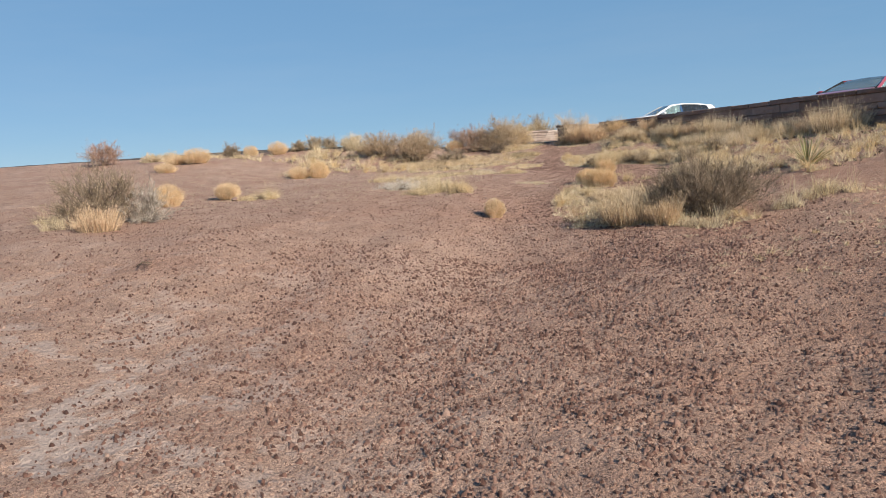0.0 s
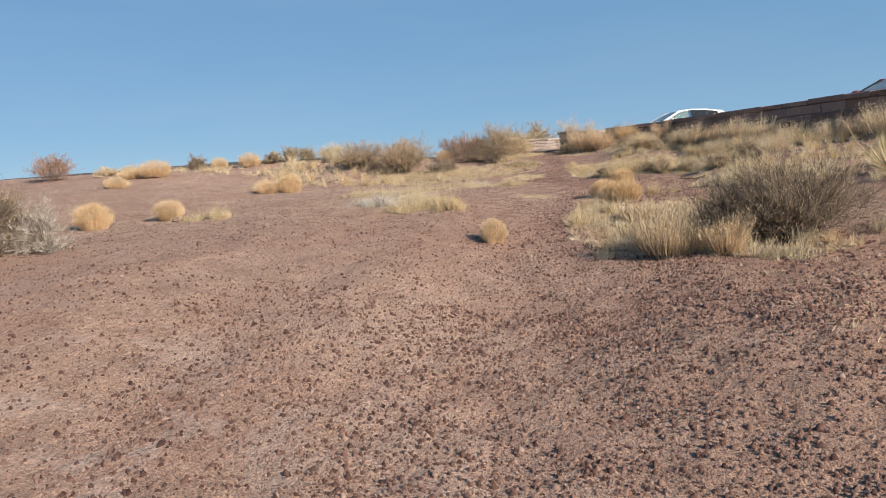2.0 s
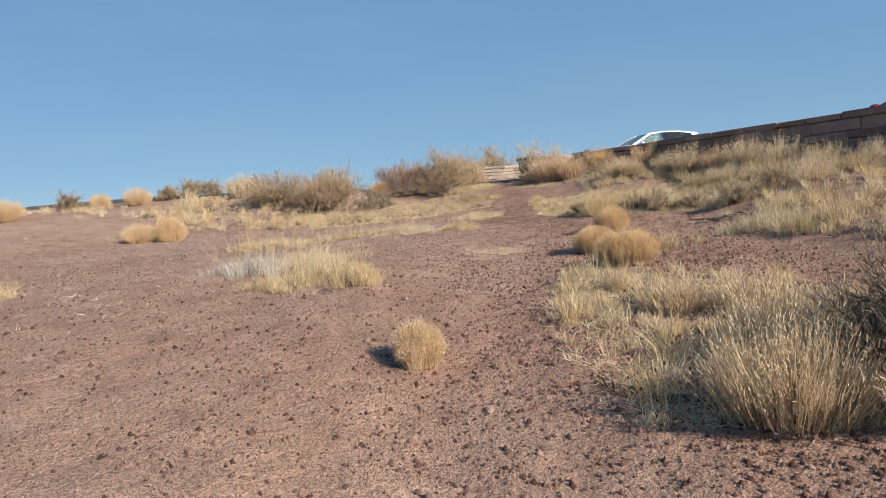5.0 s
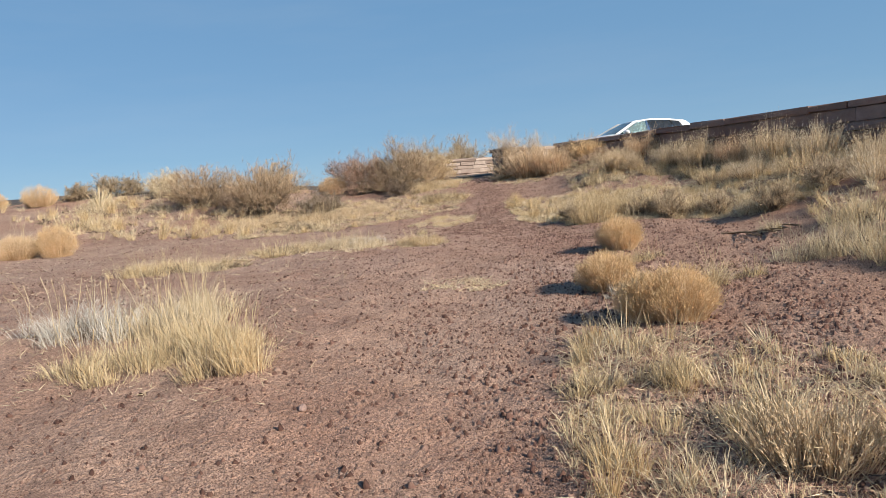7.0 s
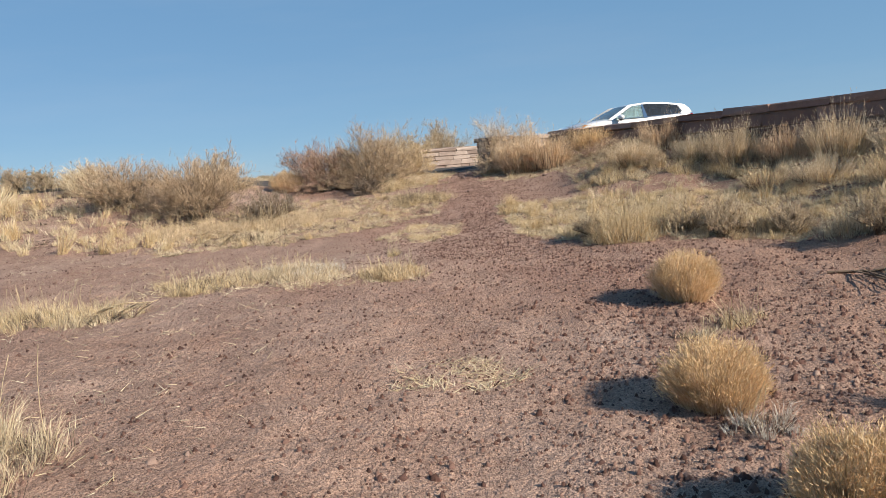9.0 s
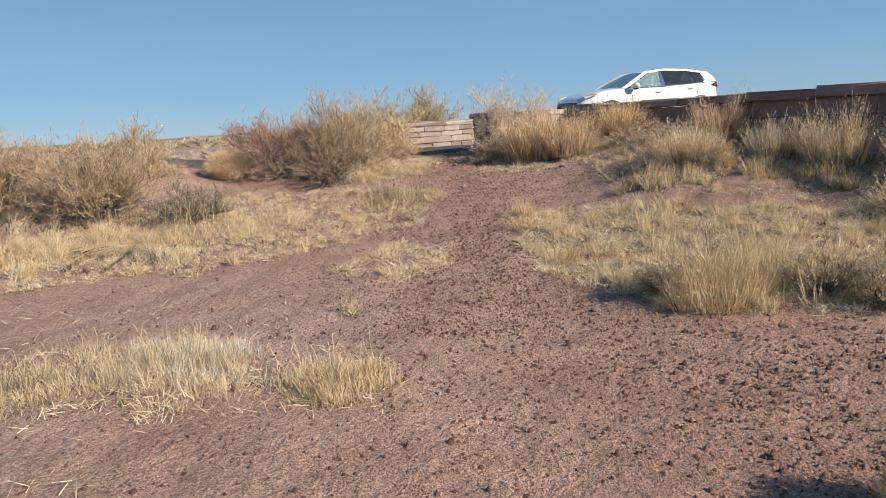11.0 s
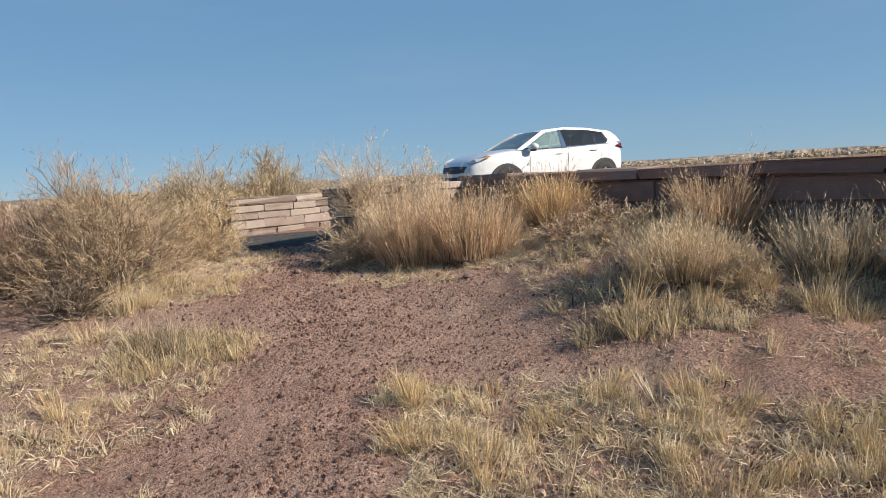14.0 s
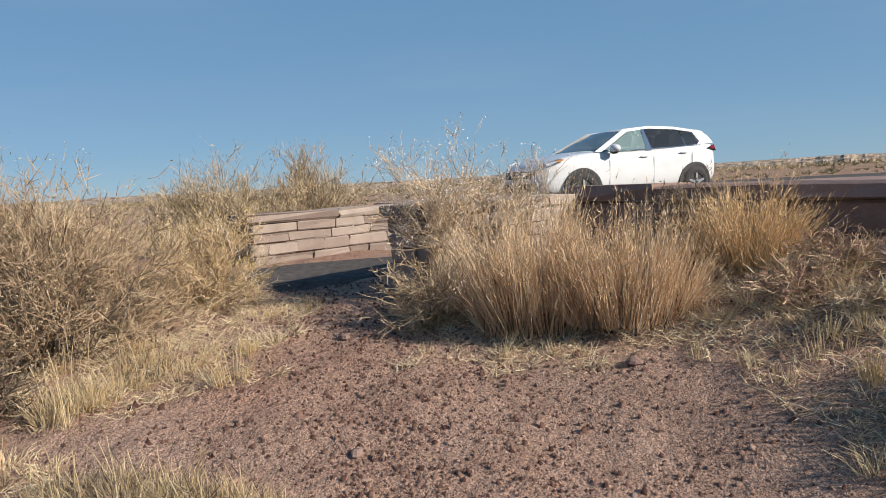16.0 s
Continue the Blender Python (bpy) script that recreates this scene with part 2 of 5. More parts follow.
WAND = plant_material("grey_tan_wands", [(0.0, (0.483, 0.355, 0.218)), (0.5, (0.696, 0.542, 0.352)), (1.0, (0.831, 0.692, 0.491))], through_light=0.22)
RED_WAND = plant_material("reddish_tan_wands", [(0.0, (0.483, 0.319, 0.193)), (0.5, (0.676, 0.483, 0.31)), (1.0, (0.811, 0.647, 0.444))], through_light=0.22)
ASH_TWIG = plant_material("ash_grey_twigs", [(0.0, (0.24, 0.20, 0.16)), (0.5, (0.42, 0.36, 0.30)), (1.0, (0.60, 0.53, 0.45))], through_light=0.12)
BROWN_TWIG = plant_material("brown_twigs", [(0.0, (0.13, 0.095, 0.065)), (0.5, (0.25, 0.19, 0.13)), (1.0, (0.42, 0.33, 0.235))], through_light=0.12)
PALE_LEAF = plant_material("pale_yellow_leaves", [(0.0, (0.44, 0.34, 0.18)), (0.5, (0.58, 0.47, 0.28)), (1.0, (0.68, 0.58, 0.39))])
TAN_TWIG = plant_material("tan_twigs", [(0.0, (0.28, 0.189, 0.117)), (0.5, (0.46, 0.334, 0.216)), (1.0, (0.62, 0.474, 0.32))], through_light=0.15)
PLAIN_GRASS = plant_material("distant_grass_blades", [(0.0, (0.24, 0.185, 0.11)), (0.5, (0.36, 0.28, 0.175)), (1.0, (0.48, 0.39, 0.25))])
SILVER_LEAF = plant_material("silver_seed_heads", [(0.0, (0.522, 0.411, 0.279)), (0.5, (0.676, 0.561, 0.4)), (1.0, (0.773, 0.664, 0.495))])
WHITE_LEAF = plant_material("whitish_seed_heads", [(0.0, (0.599, 0.522, 0.435)), (0.5, (0.734, 0.657, 0.56)), (1.0, (0.822, 0.754, 0.667))])
RED_LEAF = plant_material("reddish_twigs", [(0.0, (0.29, 0.174, 0.125)), (0.5, (0.406, 0.261, 0.193)), (1.0, (0.522, 0.367, 0.28))])
OLIVE_LEAF = plant_material("olive_brown_leaves", [(0.0, (0.164, 0.136, 0.0724)), (0.6, (0.29, 0.242, 0.136)), (1.0, (0.406, 0.338, 0.203))])
GREEN_LEAF = plant_material("dull_green_leaves", [(0.0, (0.125, 0.136, 0.0531)), (0.6, (0.242, 0.251, 0.0966)), (1.0, (0.367, 0.338, 0.164))])

# ---- the lie of the land ----
PROFILE_Y = [-40, -12, 0, 4.6, 6.8, 8.3, 11, 13, 15, 16.5, 19, 21.2, 22.2, 23.7, 25, 26.6, 28, 30, 40]
PROFILE_Z = [-0.6, -0.33, -0.02, 0.04, 0.07, 0.12, 0.52, 0.8, 0.89, 0.98, 1.13, 1.21, 1.37, 1.54, 1.83, 2.05, 2.06, 2.07, 2.03]
SIDE_X = [-24, -14, -8, -5, -3, -1.2, 1.2, 3.5, 6.5, 14]
SIDE_Y = [-6, 5, 8, 13.5, 19, 21.5, 25, 29]
SIDE_Z = np.array([[0.56, 0.4, 0.26, 0.16, 0.07, 0.0, 0.09, 0.14, 0.22, 0.34],
                   [0.67, 0.53, 0.43, 0.32, 0.12, 0.0, -0.01, 0.21, 0.37, 0.5],
                   [0.75, 0.63, 0.72, 0.63, 0.33, 0.0, 0.23, 0.36, 0.5, 0.64],
                   [0.75, 0.52, 0.2, 0.23, 0.16, 0.0, 0.06, 0.4, 0.85, 0.9],
                   [0.79, 0.58, 0.11, 0.05, 0.07, 0.0, 0.04, 0.55, 0.9, 0.8],
                   [0.9, 0.77, 0.07, 0.01, -0.02, 0.0, 0.26, 0.72, 0.7, 0.65],
                   [0.45, 0.5, 0.38, -0.06, -0.01, 0.0, 0.47, 0.49, 0.42, 0.36],
                   [0.15, 0.04, -0.01, 0.02, 0.0, 0.0, 0.24, 0.27, 0.2, 0.17]])


LOT = 2.07  # level of the parking area


def smooth(t):
    return t * t * (3 - 2 * t)


def cell(knots, v):
    knots = np.array(knots, float)
    v = np.clip(v, knots[0], knots[-1] - 1e-6)
    i = np.clip(np.searchsorted(knots, v, side="right") - 1, 0, len(knots) - 2)
    return i, smooth((v - knots[i]) / (knots[i + 1] - knots[i]))


def waves(x, y, seed, size, octaves=3):
    """Cheap smooth noise, about -1 to 1, from crossed sines."""
    rng = np.random.default_rng(seed)
    out, amp, total = 0, 1.0, 0
    for _ in range(octaves):
        for _ in range(4):
            a, ph = rng.uniform(0, 6.283, 2)
            k = 6.283 / size * rng.uniform(0.7, 1.4)
            out = out + amp * 0.5 * np.sin(k * (x * math.cos(a) + y * math.sin(a)) + ph)
        total, amp, size = total + amp, amp * 0.5, size * 0.45
    return out / total


def land(x, y):
    """Height of the bare ground."""
    x, y = np.asarray(x, float), np.asarray(y, float)
    p = sum(w * np.interp(y + d, PROFILE_Y, PROFILE_Z) for d, w in ((-1.2, .15), (-.6, .2), (0, .3), (.6, .2), (1.2, .15)))
    i, s = cell(SIDE_X, x)
    j, t = cell(SIDE_Y, y)
    side = (SIDE_Z[j, i] * (1 - s) + SIDE_Z[j, i + 1] * s) * (1 - t) + (SIDE_Z[j + 1, i] * (1 - s) + SIDE_Z[j + 1, i + 1] * s) * t
    z = p + side
    r = np.hypot(x, y - 15)
    lumps = 0.02 * waves(x, y, 3, 2.6) + 0.012 * waves(x, y, 4, 0.7, 2) + 0.007 * waves(x, y, 6, 0.28, 2)
    z = z + lumps * np.clip(1 - (r - 20) / 20, 0, 1)
    # the paved lot behind the walls is cut level
    inside = ((x + 0.83) * 0.846 + (y - 28) * 0.534 > 0.25) & (((x + 1.57) * -0.6 + (y - 26.16) * 0.8 > 0.45) | (x > -0.2)) & (x < 40) & (y < 62) & (x > -1.6) & (y > 14.4)
    z = np.where(inside, LOT - 0.07, z)
    # the plateau falls away to a plain, with low mesas on the horizon
    away = smooth(np.clip((r - 60) / 160, 0, 1))
    plain = -3.0 + 1.6 * waves(x, y, 5, 190)
    mesa = smooth(np.clip((r - 1500) / 500, 0, 1)) * (4.5 + 4.5 * waves(x, y, 8, 1400))
    return z * (1 - away) + (plain + mesa) * away


def mesh_of(name, verts, faces, material, flat=True):
    me = bpy.data.meshes.new(name)
    me.from_pydata(verts if isinstance(verts, list) else verts.tolist(), [], faces if isinstance(faces, list) else faces.tolist())
    me.materials.append(material)
    if not flat:
        me.polygons.foreach_set("use_smooth", [True] * len(me.polygons))
    me.update()
    return me


def spread(lo, hi, step, reach, grow):
    mids = list(np.arange(lo, hi + 1e-6, step))
    for side in (1, -1):
        d, v = step, hi if side > 0 else lo
        while abs(v) < reach:
            d = min(d * grow, 120.0)
            v += side * d
            mids.append(v)
    return np.array(sorted(mids))


gx, gy = spread(-6, 3.6, 0.07, 3200, 1.12), spread(0, 28, 0.085, 3200, 1.12)
GX, GY = np.meshgrid(gx, gy)
GZ = land(GX, GY)
nx, ny = len(gx), len(gy)
k = (np.arange(ny - 1)[:, None] * nx + np.arange(nx - 1)[None, :]).ravel()
ground = new("ground", mesh_of("ground", np.stack([GX.ravel(), GY.ravel(), GZ.ravel()], 1), np.stack([k, k + 1, k + 1 + nx, k + nx], 1), SOIL, False))
tagged(ground, "pink-brown desert soil with grit, bare crust and low rises", "ground", kind="structure")


def cliff_material():
    m, t, b = start_material("cliff_rock", 0.95)
    c = t.nodes.new("ShaderNodeNewGeometry").outputs["Position"]
    rock = ramp(t, noise_at(t, c, 0.11, 8.0, 0.75), [(0.36, (0.188, 0.141, 0.094)), (0.46, (0.239, 0.184, 0.128)), (0.58, (0.325, 0.261, 0.201)), (0.7, (0.257, 0.192, 0.137))])
    spots = ramp(t, noise_at(t, c, 0.22, 5.0, 0.75), [(0.42, (0.25, 0.22, 0.2)), (0.52, (1.25, 1.2, 1.15))])
    t.links.new(mix(t, 0.85, rock, spots, "MULTIPLY"), b.inputs["Base Color"])
    return m


def mesa(name, label, first, last, reach, tall, seed):
    """A low broken cliff with a flat scrubby top, far off; bearings in degrees clockwise from +y."""
    n = int((last - first) / 0.16)
    a = np.radians(np.linspace(first, last, n))
    s = np.linspace(0, 1, n)
    ends = smooth(np.clip(np.minimum(s, 1 - s) * 9, 0, 1))
    rng = np.random.default_rng(seed)
    wob = 30 * waves(a * 400, a * 0, seed, 260, 3) + 5 * waves(a * 400, a * 0, seed + 1, 24, 3)
    h = (tall + 1.1 * waves(a * 400, a * 0, seed + 2, 150, 3)) * ends
    verts, rows = [], ((0, -0.2), (14, 0.25), (22, 0.4), (26, 0.62), (38, 0.74), (46, 0.96), (80, 1.0), (260, 1.02))
    for back, up in rows:
        r = reach + wob + back + (rng.normal(0, 0.7, n) if back < 60 else 0)
        x, y = -1.5 + r * np.sin(a), 20 + r * np.cos(a)
        base = land(-1.5 + (reach + wob) * np.sin(a), 20 + (reach + wob) * np.cos(a))
        z = base - 0.4 + (h + 3.0 * ends) * up + (rng.normal(0, 0.12, n) if 0 < up < 1 else 0)
        verts.append(np.stack([x, y, z], 1))
    k = np.arange(n - 1)
    faces = np.concatenate([np.stack([i * n + k, i * n + k + 1, (i + 1) * n + k + 1, (i + 1) * n + k], 1) for i in range(len(rows) - 1)])
    return tagged(new(name, mesh_of(name, np.concatenate(verts), faces, CLIFF)), label, "mesa", kind="structure")


CLIFF = cliff_material()
mesa("backdrop_mesa_east", "low pale rocky mesa edge on the horizon", 8, 75, 380, 3.1, 91)
mesa("backdrop_mesa_north", "distant low mesa on the horizon", -28, 16, 900, 5.5, 92)
mesa("backdrop_mesa_west", "low tan mesa edge on the far plain", -75, -8, 520, 2.0, 93)


def foot(x, y):
    return float(land(x, y))


# ---- parts and boxes ----
def part(name, me, parent, label="", kind=""):
    ob = new(name, me)
    ob.parent = parent
    if kind:
        ob["kind"] = kind
    if label:
        ob["label"] = label
    return ob


def block(rng, l, w, h, rough=0.012, cut=0.012):
    """A rough-hewn block, corners cut: verts and faces, base at z = 0, length along x."""
    v, f = [], []
    for z, c in ((0, cut), (cut, 0), (h - cut, 0), (h, cut)):
        for sx, sy in ((-1, -1), (1, -1), (1, 1), (-1, 1)):
            v.append((sx * (l / 2 - c) + rng.uniform(-rough, rough), sy * (w / 2 - c) + rng.uniform(-rough, rough), z + rng.uniform(-rough, rough) * 0.5))
    for r in range(3):
        for i in range(4):
            f.append((r * 4 + i, r * 4 + (i + 1) % 4, r * 4 + 4 + (i + 1) % 4, r * 4 + 4 + i))
    f += [(3, 2, 1, 0), (12, 13, 14, 15)]
    return v, f


# ---- stone walls ----
def stone_wall(name, a, b, top, label, courses=5, rock=None, course=0.118, thick=0.42, cap=0.10, sizes=(0.22, 0.5)):
    """Coursed sandstone wall from a to b, its outer face to the right of that way; level coping at top."""
    rng = random.Random(name)
    rock = rock or SANDSTONE
    a, b = Vector((*a, 0)), Vector((*b, 0))
    way = b - a
    length = way.length
    way.normalize()
    turn = math.atan2(way.y, way.x)
    low = top - cap - courses * course
    root = new(name)
    root.matrix_world = pose(a.x, a.y, low, 0, 0, math.degrees(turn))
    tagged(root, label, "stone wall", kind="structure")
    v, f = block(rng, length - 0.04, thick - 0.02, courses * course + 0.35, 0, 0.002)
    part("core", mesh_of("wall_core", [(x + length / 2, y + thick / 2, z - 0.35) for x, y, z in v], f, MORTAR), root)
    cuts = [rng.uniform(0.75, 1.25) for _ in range(courses)]
    cuts = [c * courses * course / sum(cuts) for c in cuts]
    level = 0.0
    for course_h in cuts:
        x = 0.0
        while x < length - 0.01:
            l = rng.uniform(*sizes)
            if length - x - l < 0.16:
                l = length - x
            for side in (0, 1):
                d = rng.uniform(0.1, 0.14)
                v, f = block(rng, l - course * 0.07, d, course_h - course * 0.07, course * 0.1, 0.012)
                y0 = d / 2 - rng.uniform(0, 0.024) if side == 0 else thick - d / 2
                part("stone", mesh_of("stone", [(p + x + l / 2, q + y0, r + level + 0.003) for p, q, r in v], f, rock), root)
            x += l
        for x in (0.0, length):
            v, f = block(rng, 0.06, thick - 0.2, course_h - 0.008, 0.005, 0.007)
            part("stone", mesh_of("stone", [(p + x + (0.012 if x == 0 else -0.012), q + thick / 2, r + level + 0.004) for p, q, r in v], f, rock), root)
        level += course_h
    x = -0.05
    while x < length:
        l = rng.uniform(0.6, 1.05)
        if length + 0.03 - x - l < 0.35:
            l = length + 0.05 - x
        v, f = block(rng, l - 0.01, thick + 0.07, cap + rng.uniform(-0.012, 0.012), 0.02, 0.016)
        part("coping_stone", mesh_of("coping_stone", [(p + x + l / 2, q + thick / 2, r + courses * course) for p, q, r in v], f, rock), root, "flat sandstone coping slab")
        x += l
    return root


stone_wall("wall_entrance", (-3.17, 28.27), (-1.0, 29.9), 2.54, "sunlit low wall of coursed pinkish sandstone with coping", 5, course=0.112, cap=0.085)
stone_wall("wall_corner", (-1.57, 26.16), (-0.28, 27.13), 2.62, "low sandstone wall with coping behind dry shrubs", 5, course=0.112, cap=0.085)
stone_wall("wall_parking", (-0.31, 27.18), (7.7, 14.5), 2.65, "long low sandstone wall in shade along the parking area", 4, RED_SANDSTONE, 0.162, 0.42, 0.115, (0.5, 1.0))


# ---- asphalt ----
def slab(name, left, right, lift, material, label, category):
    """A strip of paving between two lines, following the ground, with a worn edge."""
    n = 60
    rng = np.random.default_rng(11)
    def along(line):
        p = np.array(line, float)
        s = np.concatenate([[0], np.cumsum(np.hypot(*np.diff(p, axis=0).T))])
        u = np.linspace(0, s[-1], n)
        return np.stack([np.interp(u, s, p[:, 0]), np.interp(u, s, p[:, 1])], 1)
    L, R = along(left), along(right)
    L += rng.normal(0, 0.025, L.shape)
    R += rng.normal(0, 0.025, R.shape)
    verts, faces, m = [], [], 8
    for i in range(n):
        for j in range(m):
            p = L[i] + (R[i] - L[i]) * j / (m - 1)
            verts.append((p[0], p[1], foot(*p) + lift - (0.10 if j in (0, m - 1) else 0)))
    for i in range(n - 1):
        for j in range(m - 1):
            q = i * m + j
            faces.append((q, q + 1, q + m + 1, q + m))
    return tagged(new(name, mesh_of(name, verts, faces, material)), label, category, kind="structure")


slab("pavement", [(-1.0, 28.3), (-2.3, 28.25), (-4.1, 27.7), (-7.0, 27.0), (-10, 26.5), (-13, 26.0), (-18, 26.3), (-34, 28.4)],
     [(-1.75, 26.95), (-2.8, 26.8), (-4.2, 26.3), (-7, 25.6), (-10, 25.1), (-13, 24.6), (-18, 24.9), (-34, 27)], 0.03, ASPHALT,
     "narrow dark asphalt footpath leading to the parking area", "path")


# ---- plants: ribbons, stems and leaves ----
def tri_mesh(name, verts, tris, material):
    """A mesh of triangles from arrays."""
    me = bpy.data.meshes.new(name)
    verts, tris = np.asarray(verts, np.float32), np.asarray(tris, np.int32)
    me.vertices.add(len(verts))
    me.vertices.foreach_set("co", verts.ravel())
    me.loops.add(tris.size)
    me.loops.foreach_set("vertex_index", tris.ravel())
    me.polygons.add(len(tris))
    me.polygons.foreach_set("loop_start", np.arange(0, tris.size, 3, dtype=np.int32))
    me.materials.append(material)
    me.update(calc_edges=True)
    return me


def unit(v):
    return v / np.maximum(np.linalg.norm(v, axis=-1, keepdims=True), 1e-9)


def across(rng, way):
    """A random direction square to each way."""
    return unit(np.cross(way, rng.normal(size=way.shape)))


def ribbons(rng, base, tip, bow, width):
    """Tapered curved blades from base to tip, the middle moved by bow."""
    n = len(base)
    width = np.broadcast_to(width, (n,))[:, None]
    mid = base * 0.45 + tip * 0.55 + bow
    s = across(rng, tip - base) * width * 0.5
    v = np.stack([base - s, base + s, mid - s * 0.8, mid + s * 0.8, tip], 1).reshape(-1, 3)
    o = np.arange(n)[:, None, None] * 5
    t = (np.array([[0, 1, 3], [0, 3, 2], [2, 3, 4]])[None] + o).reshape(-1, 3)
    return v, t


def slivers(rng, base, tip, width):
    """Straight pointed blades, one triangle each."""
    n = len(base)
    s = across(rng, tip - base) * np.broadcast_to(width, (n,))[:, None] * 0.5
    return np.stack([base - s, base + s, tip], 1).reshape(-1, 3), np.arange(n * 3).reshape(-1, 3)


def plumes(rng, base, tip, width):
    """Thin stalks that swell to a feathery head and end in a point."""
    n = len(base)
    s = across(rng, tip - base) * np.broadcast_to(width, (n,))[:, None] * 0.5
    fat = base * 0.36 + tip * 0.64 + rng.normal(0, 0.004, base.shape)
    t = (np.array([[0, 2, 1], [1, 2, 3]])[None] + np.arange(n)[:, None, None] * 4).reshape(-1, 3)
    return np.stack([base, fat - s, fat + s, tip], 1).reshape(-1, 3), t


def tubes(points, radius):
    """Three-sided stems along polylines: points (n, k, 3), radius (n, k)."""
    n, k, _ = points.shape
    way = unit(np.gradient(points, axis=1))
    side = unit(np.cross(way, np.array([0.31, 0.53, 0.79])))
    other = np.cross(way, side)
    ring = np.stack([points + (side * math.cos(a) + other * math.sin(a)) * radius[..., None] for a in (0, 2.094, 4.189)], 2)
    v = ring.reshape(-1, 3)
    t = []
    for j in range(k - 1):
        for i in range(3):
            a, b = j * 3 + i, j * 3 + (i + 1) % 3
            t += [[a, b, b + 3], [a, b + 3, a + 3]]
    t = (np.array(t)[None] + np.arange(n)[:, None, None] * k * 3).reshape(-1, 3)
    return v, t


def leaves(rng, at, size):
    """Small folded leaves or seed heads, two triangles each."""
    n = len(at)
    size = np.broadcast_to(size, (n,))[:, None] * rng.uniform(0.6, 1.4, (n, 1))
    a = unit(rng.normal(size=(n, 3)))
    b = across(rng, a)
    v = np.stack([at - a * size * 0.5, at + b * size * 0.28, at + a * size * 0.6, at - b * size * 0.28 + np.cross(a, b) * size * 0.1], 1).reshape(-1, 3)
    t = (np.array([[0, 1, 2], [0, 2, 3]])[None] + np.arange(n)[:, None, None] * 4).reshape(-1, 3)
    return v, t


def joined(pieces):
    vs, ts, n = [], [], 0
    for v, t in pieces:
        vs.append(v)
        ts.append(t + n)
        n += len(v)
    return np.concatenate(vs), np.concatenate(ts)


def dome(rng, n, rx, ry, h, low=1.35, lumps=0.18):
    """Tips on a lumpy dome over the origin."""
    a = rng.uniform(0, 6.283, n)
    f = np.arccos(1 - rng.uniform(0, 1, n) * (1 - math.cos(low)))
    k = 1 + lumps * (np.sin(a * 3 + rng.uniform(0, 6)) * np.sin(f * 4 + 1) + 0.6 * np.sin(a * 7 + 2) * np.sin(f * 3))
    k = k * rng.uniform(0.72, 1.06, n)
    return np.stack([rx * np.sin(f) * np.cos(a) * k, ry * np.sin(f) * np.sin(a) * k, h * np.cos(f) * k + 0.03], 1)


def curves(base, tip, lift, steps):
    """Quadratic curves from base to tip; lift: how soon they rise."""
    ctrl = base * 0.5 + tip * np.array([0.5 - 0.35 * lift, 0.5 - 0.35 * lift, 0.5 + 0.25 * lift])
    s = np.linspace(0, 1, steps)[None, :, None]
    return base[:, None] * (1 - s) ** 2 + ctrl[:, None] * 2 * s * (1 - s) + tip[:, None] * s ** 2


def twigs_from(rng, lines, n, length, up, start=0.3):
    """Twig bases on the lines and tips that lean outwards and up."""
    i = rng.integers(0, len(lines), n)
    k = lines.shape[1] - 1
    s = rng.uniform(start, 1.0, n) * k
    j = np.minimum(s.astype(int), k - 1)
    w = (s - j)[:, None]
    base = lines[i, j] * (1 - w) + lines[i, j + 1] * w
    way = unit(lines[i, j + 1] - lines[i, j]) + rng.normal(0, 0.55, (n, 3)) + np.array([0, 0, up])
    return base, base + unit(way) * (length * rng.uniform(0.4, 1.2, n))[:, None]


def clumped(at, size, seed, share):
    """Which points to keep so that gaps open between clumps of that size."""
    u, v = at[:, 0] + at[:, 2] * 0.8, at[:, 1] - at[:, 2] * 0.7
    w = waves(u, v, seed, size, 2) + waves(at[:, 2] * 1.3 + u * 0.4, u - v, seed + 1, size, 2)
    return w > np.quantile(w, 1 - share)


